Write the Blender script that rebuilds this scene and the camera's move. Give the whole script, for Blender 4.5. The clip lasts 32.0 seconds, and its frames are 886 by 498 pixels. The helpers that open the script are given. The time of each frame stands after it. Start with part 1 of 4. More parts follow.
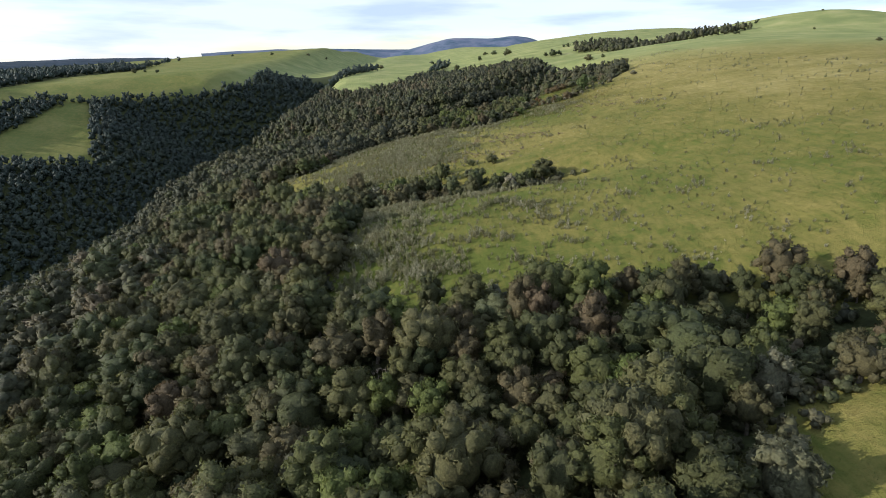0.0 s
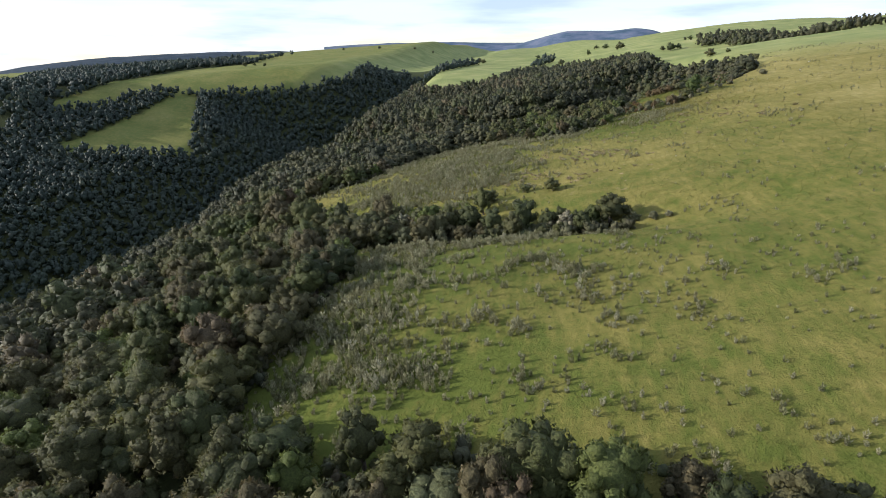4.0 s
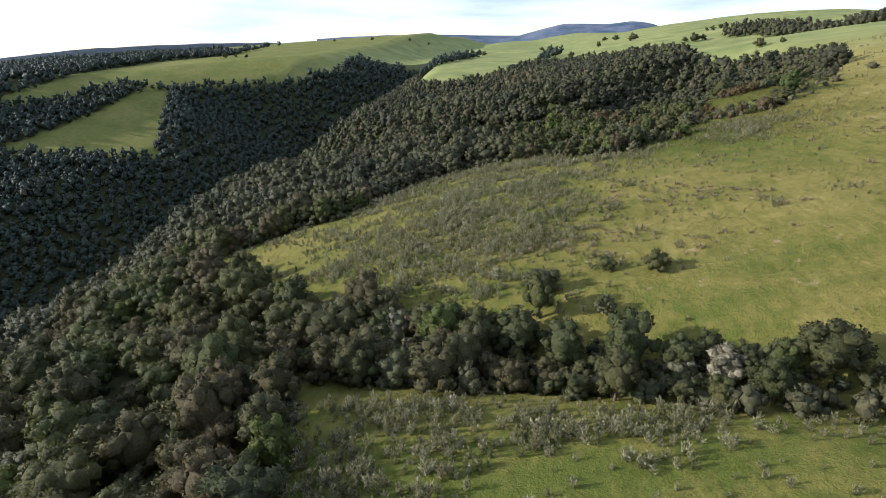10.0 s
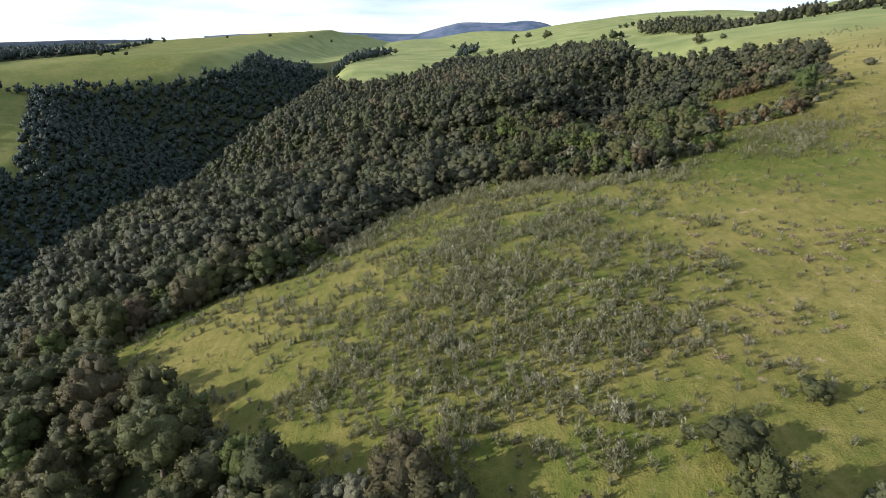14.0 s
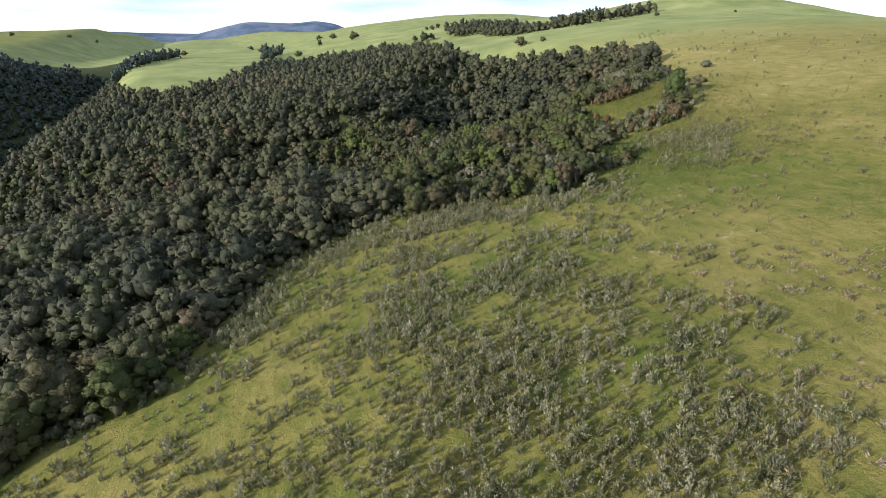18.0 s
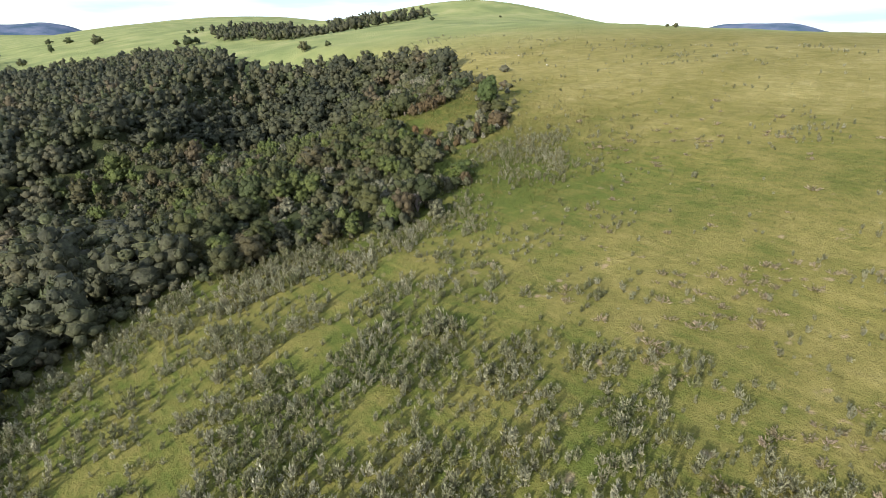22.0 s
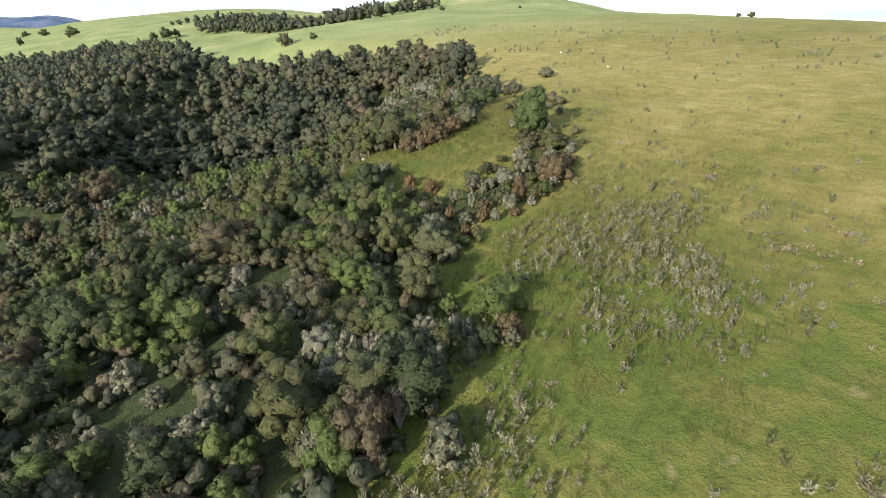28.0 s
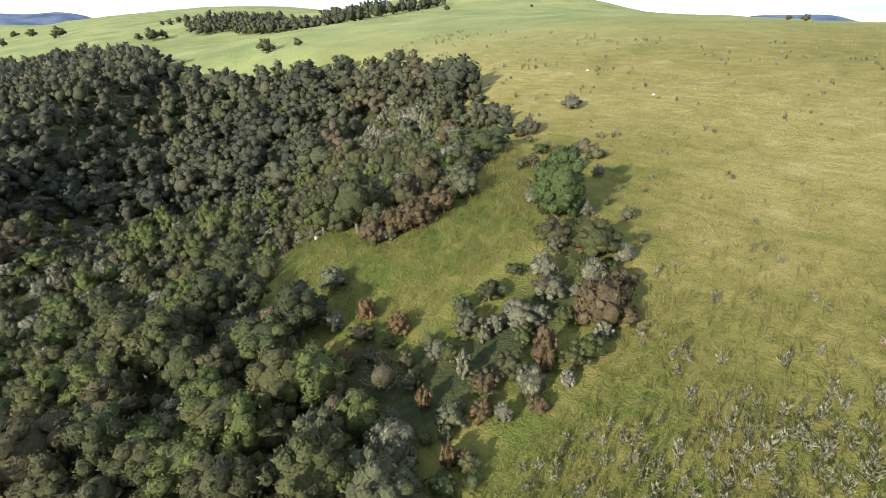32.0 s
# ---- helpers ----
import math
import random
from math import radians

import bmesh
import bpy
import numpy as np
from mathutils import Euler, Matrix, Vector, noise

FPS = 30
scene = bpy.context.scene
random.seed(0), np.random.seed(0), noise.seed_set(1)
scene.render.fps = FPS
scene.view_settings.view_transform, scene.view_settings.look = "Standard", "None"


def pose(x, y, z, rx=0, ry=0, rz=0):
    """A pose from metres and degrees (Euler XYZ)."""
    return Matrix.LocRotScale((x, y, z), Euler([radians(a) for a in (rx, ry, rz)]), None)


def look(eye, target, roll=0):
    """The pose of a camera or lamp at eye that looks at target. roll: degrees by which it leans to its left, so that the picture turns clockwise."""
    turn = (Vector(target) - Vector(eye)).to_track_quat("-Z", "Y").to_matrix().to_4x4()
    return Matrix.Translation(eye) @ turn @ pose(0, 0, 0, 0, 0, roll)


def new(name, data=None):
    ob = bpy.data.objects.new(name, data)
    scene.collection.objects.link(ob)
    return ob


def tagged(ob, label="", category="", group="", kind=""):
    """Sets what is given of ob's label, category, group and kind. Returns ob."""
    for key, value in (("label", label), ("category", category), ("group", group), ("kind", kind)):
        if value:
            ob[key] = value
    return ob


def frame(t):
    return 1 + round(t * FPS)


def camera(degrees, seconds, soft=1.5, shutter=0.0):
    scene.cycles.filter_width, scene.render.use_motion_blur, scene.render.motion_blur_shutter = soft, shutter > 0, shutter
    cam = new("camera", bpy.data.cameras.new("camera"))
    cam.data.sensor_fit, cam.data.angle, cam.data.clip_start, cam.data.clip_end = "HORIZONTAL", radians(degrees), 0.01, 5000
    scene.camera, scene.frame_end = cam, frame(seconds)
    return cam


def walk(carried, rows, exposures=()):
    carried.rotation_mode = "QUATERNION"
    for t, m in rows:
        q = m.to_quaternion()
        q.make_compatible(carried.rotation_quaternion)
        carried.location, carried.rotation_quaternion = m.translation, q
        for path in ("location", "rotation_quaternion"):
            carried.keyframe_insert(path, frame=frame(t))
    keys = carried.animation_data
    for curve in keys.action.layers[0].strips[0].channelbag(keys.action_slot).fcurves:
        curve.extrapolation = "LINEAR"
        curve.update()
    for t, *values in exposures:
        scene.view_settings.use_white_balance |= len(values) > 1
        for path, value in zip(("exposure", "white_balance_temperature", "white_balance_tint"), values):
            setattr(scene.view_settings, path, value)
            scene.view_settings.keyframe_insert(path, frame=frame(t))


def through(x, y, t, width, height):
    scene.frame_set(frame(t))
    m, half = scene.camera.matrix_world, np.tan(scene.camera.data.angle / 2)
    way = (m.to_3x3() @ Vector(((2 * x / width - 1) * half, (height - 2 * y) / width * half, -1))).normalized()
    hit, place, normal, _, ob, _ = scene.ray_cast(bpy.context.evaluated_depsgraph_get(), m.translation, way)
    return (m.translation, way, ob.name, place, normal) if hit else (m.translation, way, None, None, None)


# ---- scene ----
cam = camera(77.1, 32.0, 0.8)
METRES, EYE, TILT, LEAN, TURN = 220.0, 40.0, -10.99, -7.9, 0.0
ROWS = [
    (0.0, 0.0, 0.0, 0.0, -1.18, -8.23, 8.22),
    (0.5, 0.0155, 0.0122, 0.0001, 4.9, -7.53, 6.83),
    (1.0, 0.0282, 0.0259, 0.0008, 6.11, -7.49, 6.55),
    (1.5, 0.0383, 0.0409, 0.0022, 8.01, -7.36, 6.13),
    (2.0, 0.0461, 0.0573, 0.0043, 9.35, -7.26, 5.89),
    (2.5, 0.0514, 0.0743, 0.0073, 9.82, -7.23, 5.82),
    (3.0, 0.0549, 0.0913, 0.0109, 9.93, -7.28, 5.88),
    (3.5, 0.0568, 0.1079, 0.015, 9.92, -7.37, 5.92),
    (5.5, 0.0543, 0.1735, 0.0332, 9.55, -7.8, 6.01),
    (6.0, 0.0517, 0.1901, 0.0375, 9.48, -7.86, 5.95),
    (6.5, 0.0487, 0.2067, 0.0416, 9.43, -7.92, 5.92),
    (7.0, 0.0453, 0.2236, 0.0446, 9.39, -7.94, 5.89),
    (7.5, 0.0412, 0.2406, 0.0473, 9.36, -7.99, 5.91),
    (8.0, 0.0366, 0.2574, 0.0501, 9.31, -8.04, 5.87),
    (8.5, 0.0313, 0.2746, 0.0522, 9.26, -8.09, 5.86),
    (9.0, 0.0254, 0.2919, 0.0539, 9.25, -8.13, 5.85),
    (9.5, 0.0188, 0.3092, 0.0552, 9.24, -8.16, 5.87),
    (10.0, 0.0116, 0.3264, 0.0565, 9.27, -8.18, 5.85),
    (10.5, 0.0036, 0.3432, 0.0585, 9.29, -8.23, 5.79),
    (11.0, -0.0052, 0.36, 0.0612, 9.27, -8.27, 5.66),
    (11.5, -0.014, 0.3763, 0.0648, 9.31, -8.28, 5.6),
    (12.0, -0.0229, 0.3927, 0.0686, 8.75, -8.34, 5.63),
    (12.5, -0.0321, 0.4085, 0.0728, 5.27, -8.72, 6.42),
    (13.0, -0.0416, 0.4234, 0.0771, 2.76, -9.04, 6.95),
    (13.5, -0.0507, 0.4379, 0.081, 1.18, -9.24, 7.28),
    (15.5, -0.0846, 0.4907, 0.0965, -7.77, -10.63, 8.92),
    (16.0, -0.0913, 0.5029, 0.0998, -10.61, -11.05, 9.39),
    (16.5, -0.0972, 0.5144, 0.1031, -13.02, -11.43, 9.75),
    (17.0, -0.1021, 0.5255, 0.106, -15.35, -11.78, 10.1),
    (17.5, -0.1059, 0.5356, 0.1088, -17.97, -12.2, 10.47),
    (18.0, -0.109, 0.545, 0.1117, -20.65, -12.65, 10.77),
    (18.5, -0.1107, 0.5541, 0.1138, -23.35, -13.1, 11.1),
    (19.0, -0.1119, 0.562, 0.1164, -28.08, -14.05, 11.75),
    (19.5, -0.1118, 0.5698, 0.1181, -32.86, -14.98, 12.35),
    (20.0, -0.111, 0.5776, 0.1198, -36.96, -15.83, 12.75),
    (20.5, -0.1088, 0.5857, 0.1216, -39.48, -16.34, 13.02),
    (21.0, -0.1055, 0.5943, 0.1235, -40.29, -16.49, 12.96),
    (21.5, -0.1001, 0.6035, 0.1246, -41.91, -16.82, 13.15),
    (22.0, -0.0941, 0.6131, 0.126, -42.81, -17.0, 13.15),
    (22.5, -0.0867, 0.6231, 0.1271, -42.61, -16.96, 13.08),
    (23.0, -0.0784, 0.6338, 0.1279, -42.26, -16.87, 12.97),
    (23.5, -0.069, 0.645, 0.1287, -42.12, -16.85, 12.92),
    (24.0, -0.0589, 0.6567, 0.1294, -42.16, -16.89, 12.89),
    (24.5, -0.0481, 0.6689, 0.13, -42.21, -16.93, 12.83),
    (25.0, -0.0361, 0.6813, 0.1301, -42.14, -16.94, 12.83),
    (25.5, -0.0239, 0.694, 0.1307, -42.11, -16.97, 12.8),
    (27.5, 0.0287, 0.7478, 0.1334, -41.9, -17.18, 12.86),
    (28.0, 0.0412, 0.7601, 0.1352, -41.83, -17.22, 12.85),
    (28.5, 0.0548, 0.7735, 0.1373, -41.78, -17.25, 12.82),
    (29.0, 0.0679, 0.7862, 0.1394, -41.68, -17.29, 12.83),
    (29.5, 0.0806, 0.798, 0.1414, -41.59, -17.32, 12.8),
    (30.0, 0.0925, 0.8089, 0.1436, -41.44, -17.35, 12.86),
    (30.5, 0.1035, 0.8185, 0.1459, -41.21, -17.34, 12.81),
    (31.0, 0.1132, 0.8261, 0.1483, -41.13, -17.34, 12.82),
    (31.5, 0.1197, 0.8303, 0.1503, -40.96, -17.33, 12.83),
    (32.0, 0.1241, 0.833, 0.1517, -40.92, -17.4, 12.86),
]
BRIGHTER = [(0, 0.40), (3, 0.45), (6, 0.47), (10, 0.52), (13, 0.54), (16, 0.57), (19, 0.63), (22, 0.74), (25, 0.80), (28, 0.88), (32, 0.92)]
walk(cam, [(t, pose(0, 0, EYE, TILT, LEAN, TURN) @ pose(METRES * x, METRES * y, METRES * z, 90 + pitch, roll, yaw)) for t, x, y, z, yaw, pitch, roll in ROWS], BRIGHTER)

# ---- light ----
SUN_ELEV, SUN_AZ = 16.5, 189.0          # degrees; azimuth of the sun counted from +x towards +y
world = bpy.data.worlds.new("sky_world")
scene.world = world
world.use_nodes = True
wn, wl = world.node_tree.nodes, world.node_tree.links
wn.clear()
w_out = wn.new("ShaderNodeOutputWorld")
w_bg = wn.new("ShaderNodeBackground")
w_sky = wn.new("ShaderNodeTexSky")
w_sky.sky_type = "NISHITA"
w_sky.sun_disc = False
w_sky.sun_elevation = radians(SUN_ELEV)
w_sky.sun_rotation = radians(90.0 - SUN_AZ)
w_sky.altitude = 1500.0
w_co = wn.new("ShaderNodeTexCoord")
w_map = wn.new("ShaderNodeMapping")
w_map.inputs["Scale"].default_value = (1.6, 1.6, 11.0)
w_noise = wn.new("ShaderNodeTexNoise")
w_noise.inputs["Scale"].default_value = 1.35
w_noise.inputs["Detail"].default_value = 7.0
w_noise.inputs["Roughness"].default_value = 0.55
w_ramp = wn.new("ShaderNodeValToRGB")
w_ramp.color_ramp.elements[0].position = 0.34
w_ramp.color_ramp.elements[1].position = 0.58
w_mix = wn.new("ShaderNodeMix")
w_mix.data_type = "RGBA"
w_mix.inputs["B"].default_value = (4.3, 4.9, 6.2, 1.0)
wl.new(w_co.outputs["Generated"], w_map.inputs["Vector"])
wl.new(w_map.outputs["Vector"], w_noise.inputs["Vector"])
wl.new(w_noise.outputs["Fac"], w_ramp.inputs["Fac"])
w_sep = wn.new("ShaderNodeSeparateXYZ")
w_high = wn.new("ShaderNodeValToRGB")
w_high.color_ramp.elements[0].position, w_high.color_ramp.elements[0].color = 0.05, (1, 1, 1, 1)
w_high.color_ramp.elements[1].position, w_high.color_ramp.elements[1].color = 0.55, (0.95, 0.95, 0.95, 1)
w_mul = wn.new("ShaderNodeMath")
w_mul.operation = "MULTIPLY"
wl.new(w_co.outputs["Generated"], w_sep.inputs["Vector"])
wl.new(w_sep.outputs["Z"], w_high.inputs["Fac"])
wl.new(w_ramp.outputs["Color"], w_mul.inputs[0])
wl.new(w_high.outputs["Color"], w_mul.inputs[1])
wl.new(w_mul.outputs["Value"], w_mix.inputs["Factor"])
wl.new(w_sky.outputs["Color"], w_mix.inputs["A"])
w_map2 = wn.new("ShaderNodeMapping")
w_map2.inputs["Scale"].default_value = (2.2, 2.2, 16.0)
w_map2.inputs["Location"].default_value = (3.1, 1.7, 0.4)
w_noise2 = wn.new("ShaderNodeTexNoise")
w_noise2.inputs["Scale"].default_value = 1.6
w_noise2.inputs["Detail"].default_value = 5.0
w_ramp2 = wn.new("ShaderNodeValToRGB")
w_ramp2.color_ramp.elements[0].position = 0.50
w_ramp2.color_ramp.elements[1].position, w_ramp2.color_ramp.elements[1].color = 0.66, (0.75, 0.75, 0.75, 1)
w_mix2 = wn.new("ShaderNodeMix")
w_mix2.data_type = "RGBA"
w_mix2.inputs["B"].default_value = (2.6, 3.4, 4.8, 1.0)
wl.new(w_co.outputs["Generated"], w_map2.inputs["Vector"])
wl.new(w_map2.outputs["Vector"], w_noise2.inputs["Vector"])
wl.new(w_noise2.outputs["Fac"], w_ramp2.inputs["Fac"])
wl.new(w_ramp2.outputs["Color"], w_mix2.inputs["Factor"])
wl.new(w_mix.outputs["Result"], w_mix2.inputs["A"])
wl.new(w_mix2.outputs["Result"], w_bg.inputs["Color"])
w_bg.inputs["Strength"].default_value = 0.16
wl.new(w_bg.outputs["Background"], w_out.inputs["Surface"])

sun_data = bpy.data.lights.new("sun", "SUN")
sun_data.energy = 5.0
sun_data.angle = radians(0.6)
sun_data.color = (1.0, 0.955, 0.905)
sun = new("sun", sun_data)
ce, se = math.cos(radians(SUN_ELEV)), math.sin(radians(SUN_ELEV))
sun.matrix_world = look((ce * math.cos(radians(SUN_AZ)) * 300, ce * math.sin(radians(SUN_AZ)) * 300, se * 300 + 40), (0, 0, 40))

# ---- materials ----


def material(name, rough=0.8, spec=0.2):
    m = bpy.data.materials.new(name)
    m.use_nodes = True
    nt = m.node_tree
    b = nt.nodes["Principled BSDF"]
    b.inputs["Roughness"].default_value = rough
    b.inputs["Specular IOR Level"].default_value = spec
    return m, nt, b


def noise_node(nt, vec, scale, detail=4.0, rough=0.55):
    n = nt.nodes.new("ShaderNodeTexNoise")
    n.inputs["Scale"].default_value = scale
    n.inputs["Detail"].default_value = detail
    n.inputs["Roughness"].default_value = rough
    nt.links.new(vec, n.inputs["Vector"])
    return n.outputs["Fac"]


def ramp_node(nt, fac, stops):
    r = nt.nodes.new("ShaderNodeValToRGB")
    el = r.color_ramp.elements
    while len(el) < len(stops):
        el.new(0.5)
    for e, (pos, col) in zip(el, stops):
        e.position = pos
        e.color = (*col, 1.0)
    nt.links.new(fac, r.inputs["Fac"])
    return r.outputs["Color"]


def mix_node(nt, fac, a, b, mode="MIX"):
    n = nt.nodes.new("ShaderNodeMix")
    n.data_type = "RGBA"
    n.blend_type = mode
    for sock, val in ((n.inputs["Factor"], fac), (n.inputs["A"], a), (n.inputs["B"], b)):
        if isinstance(val, (int, float)):
            sock.default_value = val
        elif isinstance(val, tuple):
            sock.default_value = (*val, 1.0)
        else:
            nt.links.new(val, sock)
    return n.outputs["Result"]


def math_node(nt, op, a, b=0.0):
    n = nt.nodes.new("ShaderNodeMath")
    n.operation = op
    for sock, val in zip(n.inputs, (a, b)):
        if isinstance(val, (int, float)):
            sock.default_value = val
        else:
            nt.links.new(val, sock)
    return n.outputs["Value"]


def foliage(name, stops, source, leaf_spread=0.4, through=0.32, rough=0.62, bright=1.0, grain_size=5.5, contrast=0.5):
    """Leaves: a colour for the whole plant, and a lighter or darker shade for every leaf spray."""
    m, nt, b = material(name, rough, 0.25)
    if source == "object":
        whole = nt.nodes.new("ShaderNodeObjectInfo").outputs["Random"]
    else:
        at = nt.nodes.new("ShaderNodeAttribute")
        at.attribute_name = "tint"
        whole = at.outputs["Fac"]
    col = ramp_node(nt, whole, stops)
    geo = nt.nodes.new("ShaderNodeNewGeometry")
    shade = math_node(nt, "MULTIPLY_ADD", geo.outputs["Random Per Island"], leaf_spread)
    shade.node.inputs[2].default_value = bright - leaf_spread / 2
    hsv = nt.nodes.new("ShaderNodeHueSaturation")
    grain = noise_node(nt, geo.outputs["Position"], grain_size, 4.0, 0.68)
    mottle = nt.nodes.new("ShaderNodeMapRange")
    mottle.inputs["From Min"].default_value, mottle.inputs["From Max"].default_value = 0.3, 0.7
    mottle.inputs["To Min"].default_value, mottle.inputs["To Max"].default_value = 1 - contrast, 1 + contrast
    nt.links.new(grain, mottle.inputs["Value"])
    nt.links.new(col, hsv.inputs["Color"])
    nt.links.new(math_node(nt, "MULTIPLY", shade, mottle.outputs["Result"]), hsv.inputs["Value"])
    bump = nt.nodes.new("ShaderNodeBump")
    bump.inputs["Strength"].default_value, bump.inputs["Distance"].default_value = 0.8, 0.25
    nt.links.new(grain, bump.inputs["Height"])
    nt.links.new(bump.outputs["Normal"], b.inputs["Normal"])
    nt.links.new(hsv.outputs["Color"], b.inputs["Base Color"])
    tr = nt.nodes.new("ShaderNodeBsdfTranslucent")
    nt.links.new(hsv.outputs["Color"], tr.inputs["Color"])
    ms = nt.nodes.new("ShaderNodeMixShader")
    ms.inputs[0].default_value = through
    nt.links.new(b.outputs["BSDF"], ms.inputs[1])
    nt.links.new(tr.outputs["BSDF"], ms.inputs[2])
    nt.links.new(ms.outputs["Shader"], nt.nodes["Material Output"].inputs["Surface"])
    return m


GREENS = [(0.0, (0.047, 0.060, 0.023)), (0.3, (0.072, 0.079, 0.030)), (0.6, (0.095, 0.091, 0.038)), (0.8, (0.066, 0.084, 0.029)), (1.0, (0.108, 0.103, 0.049))]
WOODS = [(0.0, (0.044, 0.050, 0.028)), (0.25, (0.062, 0.064, 0.034)), (0.45, (0.072, 0.072, 0.036)),
          (0.62, (0.068, 0.078, 0.031)), (0.8, (0.086, 0.080, 0.040)), (0.92, (0.094, 0.089, 0.049)), (1.0, (0.100, 0.081, 0.044))]
OLIVES = [(0.0, (0.076, 0.083, 0.028)), (0.35, (0.102, 0.101, 0.036)), (0.7, (0.082, 0.101, 0.030)), (1.0, (0.125, 0.115, 0.049))]
BROWNS = [(0.0, (0.091, 0.088, 0.037)), (0.5, (0.115, 0.094, 0.047)), (0.8, (0.086, 0.092, 0.034)), (1.0, (0.128, 0.094, 0.054))]
RUSTS = [(0.0, (0.158, 0.108, 0.050)), (0.5, (0.126, 0.094, 0.046)), (1.0, (0.180, 0.114, 0.050))]
TWIGS = [(0.0, (0.300, 0.235, 0.145)), (0.6, (0.250, 0.205, 0.115)), (1.0, (0.370, 0.285, 0.190))]
GREYS = [(0.0, (0.154, 0.154, 0.086)), (0.4, (0.108, 0.118, 0.053)), (0.7, (0.136, 0.130, 0.073)), (1.0, (0.209, 0.204, 0.134))]
BRIGHTS = [(0.0, (0.094, 0.120, 0.031)), (0.5, (0.122, 0.142, 0.040)), (1.0, (0.103, 0.132, 0.034))]
SILVERS = [(0.0, (0.225, 0.214, 0.116)), (0.35, (0.300, 0.285, 0.172)), (0.6, (0.162, 0.166, 0.070)), (0.8, (0.246, 0.226, 0.130)), (1.0, (0.360, 0.340, 0.225))]
# Far forest greens with blue mixed in to paint the haze over them.
HAZY_DEEPS = [(0.0, (0.034, 0.048, 0.038)), (0.6, (0.046, 0.062, 0.043)), (1.0, (0.064, 0.074, 0.047))]
leaf_green = foliage("leaf_green", GREENS, "object")
leaf_brown = foliage("leaf_brown", BROWNS, "object")
leaf_rust = foliage("leaf_rust", RUSTS, "object")
leaf_grey = foliage("leaf_grey", GREYS, "object")
leaf_bright = foliage("leaf_bright", BRIGHTS, "object")
leaf_silver = foliage("leaf_silver", SILVERS, "object", 0.6)
leaf_plume = foliage("leaf_plume", [(0.0, (0.115, 0.108, 0.050)), (0.35, (0.090, 0.104, 0.034)), (0.65, (0.130, 0.108, 0.062)), (1.0, (0.108, 0.122, 0.044))], "object", 0.5)
leaf_hoary = foliage("leaf_hoary", [(0.0, (0.150, 0.152, 0.080)), (0.5, (0.205, 0.198, 0.122)), (1.0, (0.275, 0.250, 0.175))], "object", 1.1)
leaf_lone = foliage("leaf_lone", [(0.0, (0.082, 0.112, 0.034)), (1.0, (0.090, 0.118, 0.036))], "object", 0.5)
leaf_olive = foliage("leaf_olive", OLIVES, "object")
wood_leaf = foliage("wood_leaf", WOODS, "tint", 0.55, 0.3, grain_size=2.6)
# Small leaf spread: haze-softened contrast, put into the colour.
hazy_leaf = foliage("hazy_leaf", HAZY_DEEPS, "tint", 0.2, 0.2, grain_size=1.6)
twig_leaf = foliage("twig_leaf", TWIGS, "tint", 0.6)
shrub_leaf = foliage("shrub_leaf", SILVERS, "tint", 0.6)
GRASSES = [(0.0, (0.094, 0.112, 0.025)), (0.25, (0.148, 0.140, 0.038)), (0.5, (0.204, 0.173, 0.054)), (0.75, (0.256, 0.216, 0.077)), (1.0, (0.322, 0.276, 0.114))]
blade_leaf = foliage("blade_leaf", GRASSES, "tint", 0.22, 0.4, contrast=0.15)

bark, nt, b = material("bark", 0.9, 0.1)
co = nt.nodes.new("ShaderNodeTexCoord").outputs["Object"]
nt.links.new(ramp_node(nt, noise_node(nt, co, 6.0), [(0.3, (0.07, 0.055, 0.04)), (0.7, (0.17, 0.145, 0.115))]), b.inputs["Base Color"])

dead_bark, nt, b = material("dead_bark", 0.9, 0.1)
co = nt.nodes.new("ShaderNodeTexCoord").outputs["Object"]
nt.links.new(ramp_node(nt, noise_node(nt, co, 5.0), [(0.3, (0.15, 0.12, 0.095)), (0.7, (0.30, 0.255, 0.21))]), b.inputs["Base Color"])

rock, nt, b = material("rock", 0.85, 0.2)
co = nt.nodes.new("ShaderNodeTexCoord").outputs["Object"]
nt.links.new(ramp_node(nt, noise_node(nt, co, 4.0), [(0.3, (0.42, 0.40, 0.36)), (0.7, (0.68, 0.66, 0.61))]), b.inputs["Base Color"])

ground_mat, nt, b = material("meadow", 0.95, 0.05)
co = nt.nodes.new("ShaderNodeTexCoord").outputs["Object"]
fine = noise_node(nt, co, 1.9, 6.0, 0.72)
mid = noise_node(nt, co, 0.30, 5.0, 0.62)
combed = nt.nodes.new("ShaderNodeMapping")
combed.inputs["Rotation"].default_value = (0, 0, radians(-40))
combed.inputs["Scale"].default_value = (1.1, 0.28, 1.0)
nt.links.new(co, combed.inputs["Vector"])
streak = noise_node(nt, combed.outputs["Vector"], 1.0, 5.0, 0.6)
dry_lit_at = nt.nodes.new("ShaderNodeAttribute")
dry_lit_at.attribute_name = "dry_lit"
patch = math_node(nt, "ADD", dry_lit_at.outputs["Fac"], math_node(nt, "MULTIPLY", mid, 1.0))
patch = math_node(nt, "ADD", patch, math_node(nt, "MULTIPLY", streak, 0.85))
patch = math_node(nt, "SUBTRACT", patch, 0.92)
sward = ramp_node(nt, patch, GRASSES)
tone = ramp_node(nt, fine, [(0.32, (0.76, 0.80, 0.74)), (0.50, (0.97, 0.97, 0.97)), (0.70, (1.05, 1.02, 1.0))])
grass_col = mix_node(nt, 1.0, sward, tone, "MULTIPLY")
past_at = nt.nodes.new("ShaderNodeAttribute")
past_at.attribute_name = "pasture"
